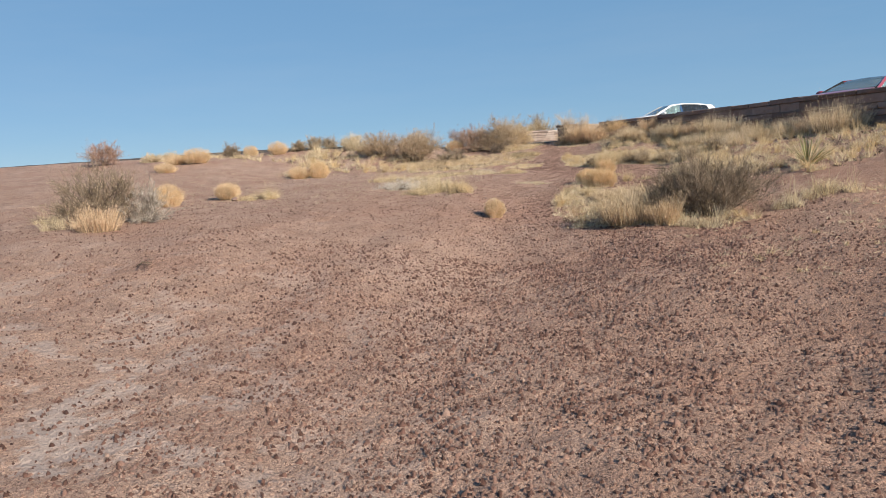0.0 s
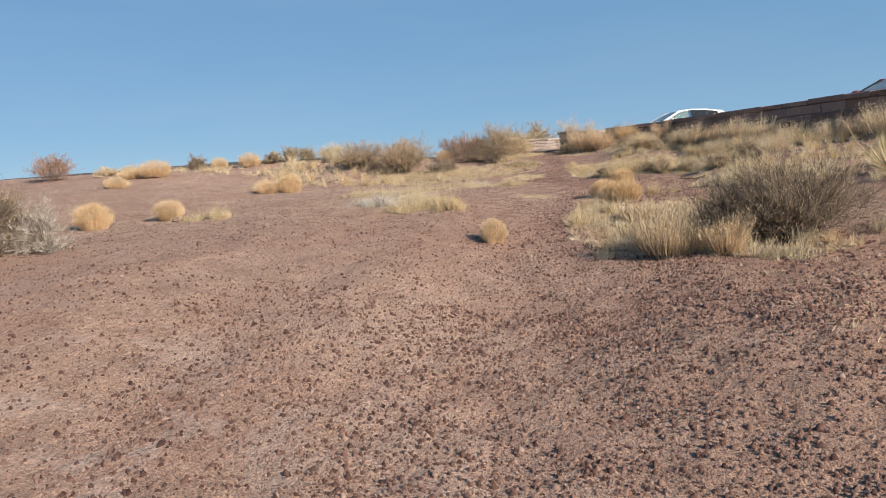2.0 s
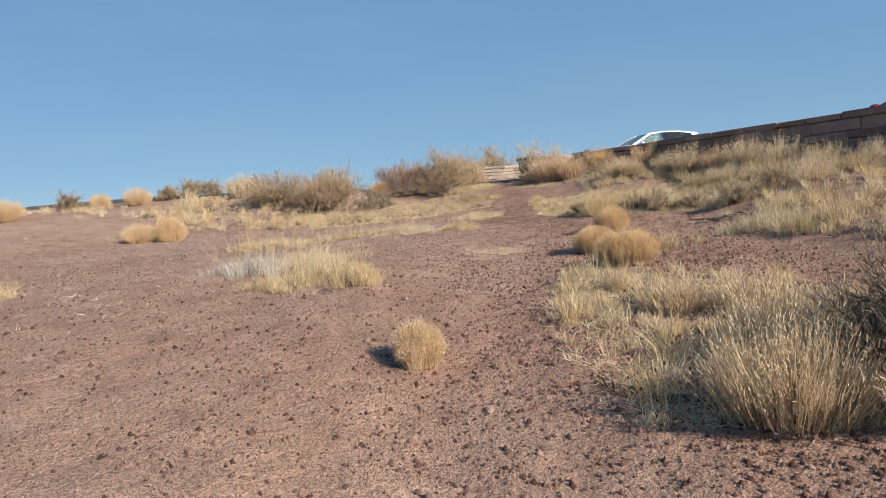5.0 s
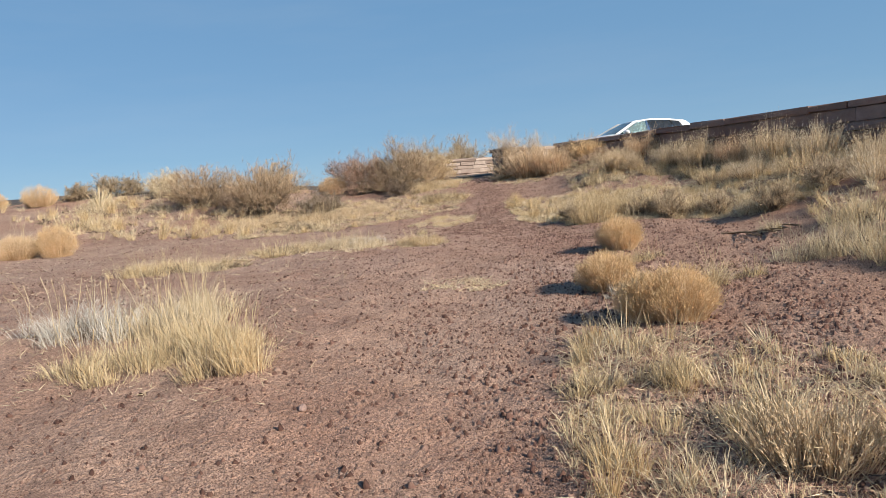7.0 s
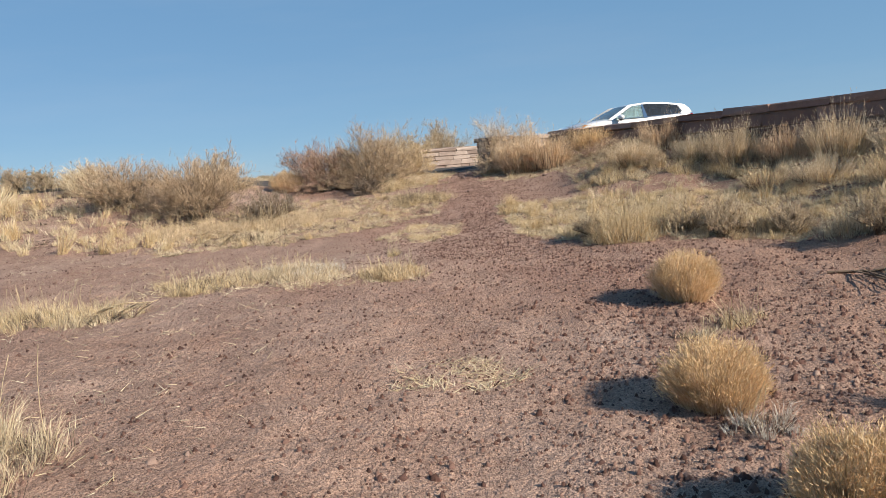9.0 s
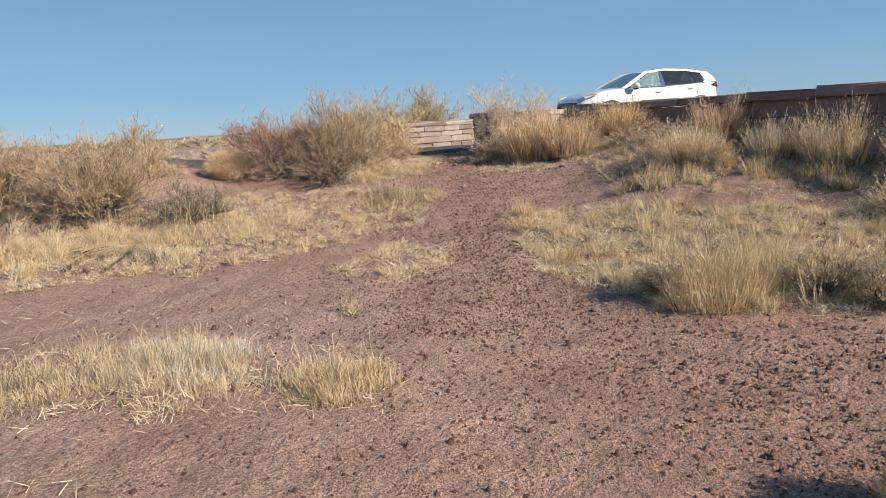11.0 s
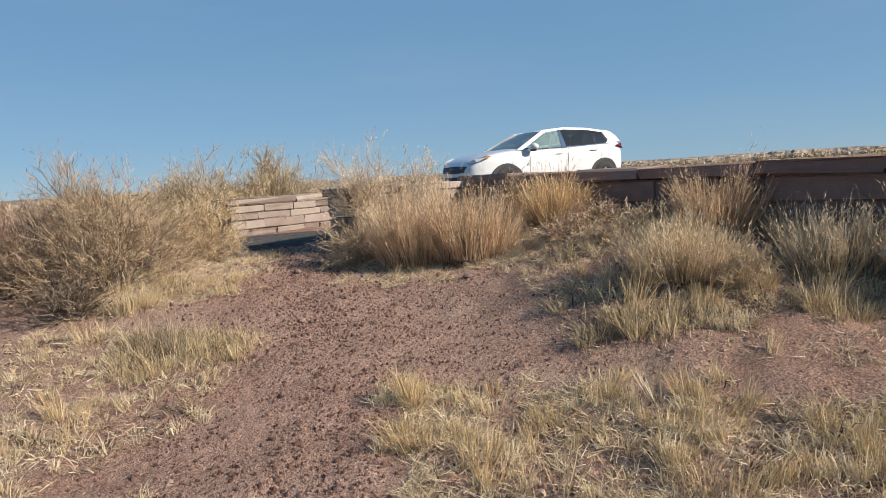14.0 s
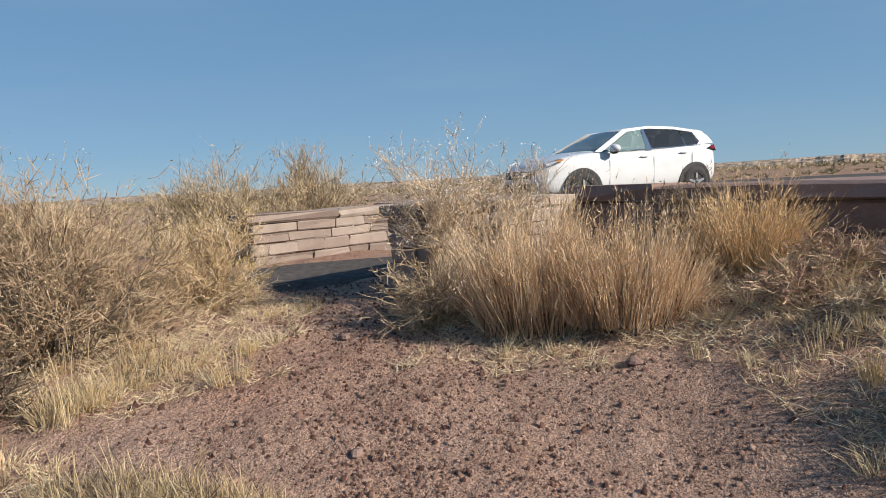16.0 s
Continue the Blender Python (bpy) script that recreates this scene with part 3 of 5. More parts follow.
def shrub(name, label, where, rx, ry, h, wood, twig, leaf=None, stems=60, fine=1600, finer=3200, leafy=2500, leaf_size=0.02,
          lift=0.5, low=1.35, up=0.3, thick=0.006, wide=0.006, seed=1, category="shrub", group="", turn=0.0, gaps=0.72, lumps=0.15):
    """A branching desert shrub: woody stems, boughs, a cloud of twigs in clumps, and leaves or seed heads at their ends."""
    rng = np.random.default_rng(seed)
    root = new(name)
    root.matrix_world = pose(where[0], where[1], foot(*where) - 0.02, 0, 0, turn)
    tagged(root, label, category, group)
    tips = dome(rng, stems, rx * 0.86, ry * 0.86, h * 0.86, low, lumps)
    base = rng.normal(0, 0.12, (stems, 3)) * np.array([rx, ry, 0])
    lines = curves(base, tips, lift, 6)
    lines[:, 1:-1] += rng.normal(0, 0.03, lines[:, 1:-1].shape) * min(1.0, h)
    r = thick * rng.uniform(0.5, 1.3, (stems, 1)) * np.linspace(1.0, 0.3, 6)[None]
    size = (rx + ry + h) / 3
    b0, t0 = twigs_from(rng, lines, stems * 6, size * 0.36, up, 0.35)
    t0[:, 2] = np.maximum(t0[:, 2], 0.02)
    part("branching", tri_mesh("branching", *joined([tubes(lines, r), ribbons(rng, b0, t0, rng.normal(0, 0.02, b0.shape), thick * 0.9)]), wood), root, kind="stuff")
    b1, t1 = twigs_from(rng, np.stack([b0, t0], 1), fine, size * 0.19, up, 0.2)
    keep = clumped(b1, size * 0.55, seed, gaps)
    b1, t1 = b1[keep], t1[keep]
    t1[:, 2] = np.maximum(t1[:, 2], 0.01)
    pieces = [ribbons(rng, b1, t1, rng.normal(0, 0.012, b1.shape), wide)]
    ends = t1
    if finer:
        b2, t2 = twigs_from(rng, np.stack([b1, t1], 1), finer, size * 0.1, up, 0.2)
        for a in (b2, t2):
            a[:, 2] = np.maximum(a[:, 2], 0.01)
        pieces.append(slivers(rng, b2, t2, wide))
        ends = t2
    part("twig_mass", tri_mesh("twig_mass", *joined(pieces), twig), root, kind="stuff")
    if leaf is not None and leafy:
        at = ends[rng.integers(0, len(ends), leafy)] + rng.normal(0, 0.012, (leafy, 3))
        part("foliage", tri_mesh("foliage", *leaves(rng, at, leaf_size), leaf), root, kind="stuff")
    return root


def snakeweed(label, where, r, h, seed, material=None, n=2600):
    """A dense bush: pale fine stems fanning from a narrow base to a fuzzy flat-domed orange top."""
    rng = np.random.default_rng(seed)
    material = material or TUMBLE
    root = new("snakeweed")
    root.matrix_world = pose(where[0], where[1], foot(*where) - 0.01, 0, 0, seed * 40)
    tagged(root, label, "shrub", "dry snakeweed on the slope")
    a, f = rng.uniform(0, 6.283, n), np.arccos(1 - rng.uniform(0, 1, n) * 1.28)
    lumps = 1 + 0.10 * np.sin(a * 3 + seed) * np.sin(f * 3) + 0.07 * np.sin(a * 7 + f * 5)
    k = rng.uniform(0.8, 1.03, n) * lumps
    tips = np.stack([r * np.sin(f) * np.cos(a) * k, r * np.sin(f) * np.sin(a) * k, h * (0.40 + 0.56 * np.cos(f) * k)], 1)
    base = tips * np.array([0.55, 0.55, 0]) + rng.normal(0, 0.015, (n, 3)) * np.array([1, 1, 0])
    bow = -unit(tips * np.array([1, 1, 0])) * 0.02 * rng.uniform(0, 1.5, (n, 1)) + rng.normal(0, 0.014, (n, 3))
    part("branching", tri_mesh("branching", *ribbons(rng, base, tips, bow, 0.0026), GOLD if material == TUMBLE else material), root, "pale straw-coloured stems", "stuff")
    m = n * 5
    at = tips[rng.integers(0, n, m)] * rng.uniform(0.8, 1.0, (m, 1)) + rng.normal(0, 0.014, (m, 3))
    ends = at + unit(at * np.array([1, 1, 0.5]) + np.array([0, 0, 0.15]) + rng.normal(0, 0.12, (m, 3))) * rng.uniform(0.01, 0.032, (m, 1))
    keep = clumped(at, r * 0.6, seed, 0.88)
    part("twig_mass", tri_mesh("twig_mass", *slivers(rng, at[keep], ends[keep], 0.0034), material), root, "fine orange-tan twig ends", "stuff")
    return root


def tuft_blades(rng, centres, heights, blades, radius, lean, width, upright=False):
    """Blades of many tufts, bowed outwards, each tuft with a slant of its own: centres (n, 3)."""
    n = len(centres)
    c = np.repeat(centres, blades, 0)
    h = np.repeat(heights, blades) * rng.uniform(0.4, 1.1, n * blades)
    a = rng.uniform(0, 6.283, n * blades)
    d = radius * np.sqrt(rng.uniform(0, 1, n * blades)) * np.repeat(rng.uniform(0.5, 1.4, n), blades)
    out = np.stack([np.cos(a), np.sin(a), np.zeros_like(a)], 1)
    base = c + out * d[:, None]
    tilt = np.abs(rng.normal(0, lean, n * blades)) + 0.9 * d / max(radius, 1e-6) * lean
    slant = np.repeat(rng.normal(0, 0.22, (n, 3)) * np.array([1, 1, 0]), blades, 0)
    tip = base + (out * np.sin(tilt)[:, None] + slant + np.array([0, 0, 1.0]) * np.cos(tilt)[:, None]) * h[:, None]
    tip += rng.normal(0, 0.06, tip.shape) * h[:, None]
    tip[:, 2] = np.maximum(tip[:, 2], base[:, 2] + 0.01)
    w = np.repeat(width, blades) if hasattr(width, "shape") else width
    if upright:
        return plumes(rng, base, tip, w * rng.uniform(0.6, 1.4, len(base)))
    bow = -out * (np.sin(tilt) * h * 0.2)[:, None] + np.array([0, 0, 1.0]) * (h * 0.12)[:, None] + rng.normal(0, 0.08, base.shape) * h[:, None]
    return ribbons(rng, base, tip, bow, w * rng.uniform(0.6, 1.3, len(base)))


def grass_clump(label, where, rx, ry, h, n, seed, material, turn=0.0, lean=0.36, dark=0.0, width=0.0025, group="dry grass clumps"):
    """One clump of dry bunch grass made of several tufts, with a few tall seed stalks and a dead heart that carries
    inner shade in its colour.
    """
    rng = np.random.default_rng(seed)
    root = new("grass_clump")
    root.matrix_world = pose(where[0], where[1], foot(*where) - 0.01, 0, 0, turn)
    tagged(root, label, "grass", group)
    tufts = max(5, n // 26)
    a, d = rng.uniform(0, 6.283, tufts), np.sqrt(rng.uniform(0, 1, tufts))
    co, si = math.cos(radians(turn)), math.sin(radians(turn))

    def lying(c):
        c[:, 2] += land(where[0] + c[:, 0] * co - c[:, 1] * si, where[1] + c[:, 0] * si + c[:, 1] * co) - foot(*where)
        return c
    edge = 1 + 0.22 * np.sin(a * 3 + seed) + 0.12 * np.sin(a * 5 + 2 * seed)
    c = lying(np.stack([rx * d * edge * np.cos(a), ry * d * edge * np.sin(a), np.zeros(tufts)], 1))
    hs = h * rng.uniform(0.45, 1.1, tufts) * (1.06 - 0.4 * d)
    part("grass_tuft", tri_mesh("grass_tuft", *tuft_blades(rng, c, hs, 36, min(0.07, min(rx, ry) * 0.3), lean, width), material), root, kind="stuff")
    k = 3 + tufts // 3
    s = c[rng.integers(0, tufts, k)]
    tip = s + np.stack([rng.normal(0, 0.2, k) * h, rng.normal(0, 0.2, k) * h, h * rng.uniform(0.95, 1.35, k)], 1)
    part("seed_stalk", tri_mesh("seed_stalk", *tubes(curves(s, tip, 0.4, 4), np.tile(np.array([0.0018, 0.0016, 0.0014, 0.002]), (k, 1))), STRAW), root, kind="stuff")
    # dead heart; its dark colour deepens the shade inside the clump
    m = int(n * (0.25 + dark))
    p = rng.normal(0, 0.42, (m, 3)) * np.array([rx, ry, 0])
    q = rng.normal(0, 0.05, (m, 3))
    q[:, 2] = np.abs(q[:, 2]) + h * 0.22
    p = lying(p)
    part("dead_shade_base", tri_mesh("dead_shade_base", *slivers(rng, p, p + q, 0.006), SAGE if dark > 0.4 else DARK_TWIG), root, "grey to dark matted dead grass, inner shade in its colour", "stuff")
    return root


def stalk_bush(name, label, where, rx, ry, h, n, seed, material, tip_material, turn=0.0, flare=0.42, group="", bristle=5):
    """Slender upright wands fanning from one base, each a bottle-brush of short side growth towards its tip."""
    rng = np.random.default_rng(seed)
    root = new(name)
    root.matrix_world = pose(where[0], where[1], foot(*where) - 0.01, 0, 0, turn)
    tagged(root, label, "shrub", group)
    n = int(n * 0.72)
    a, d = rng.uniform(0, 6.283, n), np.sqrt(rng.uniform(0, 1, n))
    d = d * rng.uniform(0.8, 1.2, n)
    base = np.stack([rx * 0.62 * d * np.cos(a), ry * 0.62 * d * np.sin(a), np.zeros(n)], 1)
    hh = h * rng.uniform(0.45, 1.0, n) * (1.06 - 0.28 * d) * (0.92 + 0.26 * waves(base[:, 0], base[:, 1], seed, 0.22, 2))
    lean = np.stack([waves(base[:, 0], base[:, 1], seed + 3, 0.2, 2), waves(base[:, 0], base[:, 1], seed + 4, 0.2, 2), np.zeros(n)], 1) * 0.16
    tilt = flare * (d * 0.9 + rng.normal(0, 0.18, n))
    out = np.stack([np.cos(a), np.sin(a), np.zeros(n)], 1)
    way = out * np.sin(tilt)[:, None] + np.array([0, 0, 1.0]) * np.cos(tilt)[:, None] + lean + rng.normal(0, 0.05, (n, 3))
    tip = base + way * hh[:, None]
    keep = clumped(base + np.array([0, 0, 0.1]), max(rx, ry) * 0.4, seed, 0.82)
    base, tip = base[keep], tip[keep]
    n = len(base)
    part("branching", tri_mesh("branching", *ribbons(rng, base, tip, rng.normal(0, 0.022, base.shape) * h, 0.0036), material), root, kind="stuff")
    # low dead stems, dark so that the bush's inner shade is in their colour
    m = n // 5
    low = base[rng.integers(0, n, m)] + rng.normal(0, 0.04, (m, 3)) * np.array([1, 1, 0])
    part("dead_shade_base", tri_mesh("dead_shade_base", *slivers(rng, low, low + rng.normal(0, 0.07, (m, 3)) + np.array([0, 0, h * 0.3]), 0.007), DARK_TWIG), root, "dead stems at the base, dark in place of shade", "stuff")
    k = n * bristle
    i = rng.integers(0, n, k)
    s = 1 - 0.62 * rng.uniform(0, 1, (k, 1)) ** 1.3
    b = base[i] * (1 - s) + tip[i] * s
    t = b + (unit(tip[i] - base[i]) * 0.9 + rng.normal(0, 0.36, (k, 3))) * rng.uniform(0.014, 0.045, (k, 1)) * (0.6 + 0.6 * h)
    part("side_growth", tri_mesh("side_growth", *slivers(rng, b, t, 0.0058), tip_material), root, "short pale side twigs", "stuff")
    return root


# large shrubs
G1 = "grey shrubs on the slope"
shrub("sagebrush", "large grey-green leafless sagebrush with tangled twigs", (-7.85, 9.75), 0.85, 0.7, 0.92, DARK_TWIG, BROWN_TWIG, SAGE, 100, 4200, 8000, 2000, low=1.5, wide=0.005, seed=11, group=G1)
shrub("sagebrush", "bleached bare shrub with pale crooked branches", (-7.1, 9.95), 0.46, 0.42, 0.6, ASH_TWIG, ASH_TWIG, None, 70, 1600, 2600, 0, thick=0.007, wide=0.006, low=1.55, seed=12, group=G1)
shrub("dark_shrub", "broad dark leafless bush with dense tangled twigs", (1.38, 10.75), 0.95, 0.78, 0.82, DARK_TWIG, BROWN_TWIG, SAGE, 120, 6000, 13000, 2600, leaf_size=0.012, wide=0.0045, seed=13, up=0.4, gaps=0.85, group=G1)
shrub("dark_shrub", "low dark shrub beside pale grass", (0.85, 10.85), 0.5, 0.45, 0.58, DARK_TWIG, BROWN_TWIG, SAGE, 70, 3000, 6000, 1200, leaf_size=0.012, wide=0.0045, up=0.7, seed=14, group=G1)
shrub("sagebrush", "wide grey sagebrush with pale seed heads", (-6.35, 23.35), 1.1, 0.8, 1.04, BROWN_TWIG, TAN_TWIG, SAGE, 120, 5000, 10000, 6000, leaf_size=0.016, up=0.4, wide=0.0055, seed=15, group=G1)
shrub("sagebrush", "grey leafless shrub with fine twigs", (-7.75, 23.7), 0.9, 0.8, 0.8, BROWN_TWIG, TAN_TWIG, SAGE, 90, 3400, 7000, 4000, leaf_size=0.016, wide=0.0055, seed=16, group=G1)
shrub("sagebrush", "low dark-hearted grey shrub behind dry grass", (-5.15, 23.25), 0.75, 0.5, 0.5, BROWN_TWIG, BROWN_TWIG, ASH_TWIG, 70, 2400, 4600, 2400, leaf_size=0.014, up=0.5, wide=0.005, seed=9, group=G1)
shrub("saltbush", "large tan shrub with yellowing leaves beside the path", (-3.75, 25.6), 0.95, 0.85, 1.08, BROWN_TWIG, TAN_TWIG, PALE_LEAF, 130, 5200, 10000, 8000, leaf_size=0.012, wide=0.0045, up=0.25, seed=17, low=1.58)
shrub("saltbush", "brown twiggy shrub with sparse leaves", (-4.75, 25.75), 0.85, 0.8, 0.9, BROWN_TWIG, RED_LEAF, PALE_LEAF, 100, 4200, 8000, 3600, leaf_size=0.012, wide=0.0045, low=1.55, seed=18)
shrub("saltbush", "low spreading shrub with yellow leaves at the path's edge", (-3.1, 26.45), 0.5, 0.6, 0.68, GREY_TWIG, GREY_TWIG, YELLOW_LEAF, 70, 2600, 5000, 5200, leaf_size=0.013, wide=0.0045, seed=19, low=1.5)
shrub("fallen_stalks", "dark heap of dead stems under a large shrub", (-3.8, 24.85), 0.42, 0.32, 0.44, DARK_TWIG, DARK_TWIG, None, 50, 700, 900, 0, thick=0.008, low=1.6, up=0.0, wide=0.007, seed=8, category="dead stalks")
shrub("saltbush", "olive and yellow shrub behind the low wall", (-3.95, 29.9), 1.0, 0.75, 1.06, BROWN_TWIG, SAGE, PALE_LEAF, 100, 4000, 8000, 7000, leaf_size=0.018, up=0.35, seed=20, low=1.45)
shrub("saltbush", "olive shrub with upright tips behind the low wall", (-2.95, 30.6), 1.0, 0.7, 1.2, BROWN_TWIG, SAGE, PALE_LEAF, 90, 3600, 7000, 6500, leaf_size=0.018, up=0.5, seed=21)
shrub("saltbush", "pale yellowing shrub on the level ground", (-4.9, 28.6), 0.8, 0.7, 0.74, GREY_TWIG, SAGE, YELLOW_LEAF, 60, 1700, 3000, 2600, leaf_size=0.016, seed=22)
shrub("saltbush", "reddish-brown shrub behind taller grey ones", (-5.55, 27.0), 0.6, 0.6, 0.72, DARK_TWIG, RED_LEAF, RED_LEAF, 50, 1400, 2400, 1400, wide=0.008, seed=7)
shrub("whitestem_shrub", "sparse pale shrub with airy branches and silvery seed heads", (-1.42, 26.02), 0.72, 0.5, 1.18, GREY_TWIG, GREY_TWIG, WHITE_LEAF, 30, 800, 1900, 4200, leaf_size=0.0125, lift=0.8, low=0.85, up=0.3, thick=0.0045, wide=0.0036, seed=23, gaps=0.85, lumps=0.06)
shrub("whitestem_shrub", "low airy shrub with silvery seed heads", (-0.85, 26.35), 0.5, 0.36, 0.96, GREY_TWIG, GREY_TWIG, WHITE_LEAF, 26, 460, 1000, 2200, leaf_size=0.0125, lift=0.8, low=0.95, up=0.4, thick=0.004, wide=0.0036, seed=24, gaps=0.85, lumps=0.06)
shrub("tangled_shrub", "low tangle of bare grey branches at the path's edge", (-1.55, 25.75), 0.5, 0.4, 0.52, GREY_TWIG, GREY_TWIG, None, 70, 900, 1200, 0, thick=0.007, low=1.55, up=0.0, seed=25)
stalk_bush("rabbitbrush", "tall golden straw-coloured bush with straight stems", (-0.95, 25.5), 0.5, 0.42, 0.9, 3600, 31, RED_WAND, GOLD, flare=0.45, bristle=3)
stalk_bush("rabbitbrush", "golden straw-coloured bush with straight stems", (-0.5, 25.3), 0.5, 0.42, 0.8, 3000, 32, RED_WAND, GOLD, flare=0.5, bristle=3)
stalk_bush("rabbitbrush", "orange-brown bush with fine upright stems before the wall", (0.3, 25.5), 0.36, 0.3, 0.62, 2000, 33, TUMBLE, TUMBLE, flare=0.7)
shrub("dark_shrub", "dark twiggy shrub among straw-coloured stems", (0.02, 25.75), 0.42, 0.32, 0.5, DARK_TWIG, BROWN_TWIG, SAGE, 60, 1800, 3600, 800, leaf_size=0.012, wide=0.0045, seed=26, group=G1)
stalk_bush("rabbitbrush", "tall orange-tan bush with upright stems before the wall", (1.3, 24.3), 0.42, 0.36, 0.6, 1900, 34, RED_WAND, RED_WAND, flare=0.55)
stalk_bush("rabbitbrush", "wide pale grey-tan bush with bristly upright stems below the wall", (0.66, 23.58), 0.42, 0.38, 0.47, 2600, 27, WAND, WAND, flare=0.6)
shrub("tangled_shrub", "small rounded grey shrub with bleached bare branches", (0.9, 23.25), 0.26, 0.24, 0.3, SAGE, SAGE, None, 70, 1500, 2400, 0, up=0.6, thick=0.003, wide=0.004, low=1.5, seed=28)
for i, (x, y, r, h, n, kind) in enumerate([
        (1.62, 23.35, .4, .66, 1700, 0), (2.02, 22.75, .5, .86, 2600, 1), (2.42, 22.0, .4, .72, 1700, 2), (2.8, 21.35, .45, .84, 2000, 1), (3.2, 20.6, .42, .76, 1700, 0), (3.7, 19.8, .45, .7, 1600, 1), (4.25, 18.95, .45, .66, 1300, 0),
        (5.0, 17.75, .85, 1.0, 2600, 1), (4.6, 18.4, .4, .6, 1200, 2), (0.25, 10.6, .5, .56, 3000, 3), (0.5, 11.5, .5, .44, 2400, 3), (0.75, 10.28, .24, .5, 1400, 4), (-7.15, 8.85, .42, .44, 1700, 2), (0.02, 12.5, .36, .3, 1300, 3), (0.5, 12.3, .4, .34, 1500, 3), (-9.0, 24.75, .62, .66, 1200, 5)]):
    stem, tip, label = ((WAND, SILVER_LEAF, "grey bush with feathery upright stems below the wall"), (WAND, WAND, "tall pale grey-tan bush with feathery upright stems"),
                        (RED_WAND, RED_WAND, "orange-brown bush with upright stems below the wall"), (GREY_TWIG, WAND, "grey bush of upright stalks with pale woolly tips"),
                        (GOLD, GOLD, "orange-tan upright bush before a dark shrub"), (PALE_STRAW, PALE_STRAW, "pale straw-white bush of upright stems on the skyline"))[kind]
    stalk_bush("rabbitbrush", label, (x, y), r, r * .85, h * (0.8 if x > 1.5 else 1.0), n, 340 + i, stem, tip, flare=0.5, group="upright bushes on the slope")
for i, (x, y, r, h, kind) in enumerate([(1.78, 22.1, .2, .16, 1), (1.85, 21.2, .34, .38, 1), (2.3, 20.7, .4, .4, 0), (2.7, 19.9, .38, .44, 1), (3.2, 19.2, .4, .4, 0), (3.6, 18.4, .42, .42, 1),
                                        (0.9, 24.0, .34, .34, 0), (1.75, 23.95, .34, .4, 1), (2.2, 23.2, .36, .4, 0), (2.95, 18.3, .35, .34, 0)]):
    stem, tip, label = ((WAND, SILVER_LEAF, "small grey bush with upright seed stems on the slope"), (GREY_TWIG, STRAW, "small straw-grey bush on the slope"))[kind]
    stalk_bush("small_bush", label, (x, y), r, r * .85, h, 900, 500 + i, stem, tip, flare=0.75, group="small bushes below the wall")
for i, (x, y, r, h, leaf, label) in enumerate([
        (0.55, 19.85, 0.3, 0.3, STRAW, "grey-brown shrub with small pale leaves"), (0.85, 19.6, 0.3, 0.42, SILVER_LEAF, "dark-based grey shrub with pale seed heads"), (-0.4, 20.2, 0.3, 0.24, SAGE, "low grey-brown shrub in the dry grass"),
        (1.45, 19.5, 0.3, 0.36, SILVER_LEAF, "grey shrub at the edge of the grass"), (1.95, 18.7, 0.34, 0.36, STRAW, "low grey shrub among straw grass"), (2.6, 18.9, 0.4, 0.4, SILVER_LEAF, "grey shrub among pale grass")]):
    shrub("sagebrush", label, (x, y), r, r * 0.9, h, BROWN_TWIG, SAGE, leaf, 50, 1500, 2800, 1300, leaf_size=0.01, wide=0.0045, up=0.6, seed=43 + i, group=G1)

# shrubs along the left-hand rise
G2 = "small shrubs on the rise"
shrub("red_shrub", "rounded reddish twiggy shrub on the skyline", (-17.3, 21.7), 0.9, 0.8, 0.76, RED_LEAF, RED_LEAF, RED_LEAF, 70, 1500, 2600, 2200, wide=0.01, leaf_size=0.03, seed=51, group=G2, gaps=0.85)
for i, (x, y, r, h, kind) in enumerate([(-13.4, 23.6, 0.36, 0.5, 0), (-11.35, 24.9, 0.36, 0.4, 3), (-10.85, 25.25, 0.4, 0.56, 3), (-10.3, 25.35, 0.36, 0.48, 3), (-16.2, 24.0, 0.4, 0.3, 1),
                                        (-9.3, 25.0, 0.5, 0.62, 1), (-6.9, 25.6, 0.6, 0.6, 2), (-15.6, 22.0, 0.45, 0.26, 1)]):
    wood, twig, leaf, label = ((DARK_TWIG, BROWN_TWIG, GREY_TWIG, "rounded grey-brown shrub on the rise"), (GREY_TWIG, PALE_STRAW, SILVER_LEAF, "pale straw-coloured shrub on the rise"),
                               (DARK_TWIG, SAGE, STRAW, "tan twiggy shrub on the rise"), (DARK_TWIG, SAGE, OLIVE_LEAF, "dark olive-brown shrub on the skyline"))[kind]
    shrub("small_shrub", label, (x, y), r, r, h, wood, twig, leaf, 70, 2000, 4200, 1200, leaf_size=0.02, wide=0.007, seed=60 + i, group=G2, low=1.5, gaps=0.85)

# snakeweed
snakeweed("small round pale golden snakeweed on bare gravel", (-1.8, 11.5), 0.17, 0.33, 71, GOLD, 1700)
snakeweed("dense orange snakeweed casting a long shadow", (-0.08, 17.42), 0.26, 0.38, 72)
snakeweed("orange snakeweed with a bleached dead side", (-0.42, 15.57), 0.26, 0.34, 73)
snakeweed("wide pale orange snakeweed on gravel", (-0.28, 14.52), 0.22, 0.34, 74)
snakeweed("darker orange snakeweed leaning on its neighbour", (-0.08, 14.44), 0.25, 0.38, 75)
snakeweed("tan snakeweed against pale grass", (-9.05, 19.8), 0.36, 0.42, 76, GOLD)
snakeweed("orange-tan snakeweed on bare soil", (-8.5, 20.0), 0.32, 0.56, 77)
snakeweed("orange snakeweed by the grey shrub", (-8.78, 12.9), 0.32, 0.5, 78)
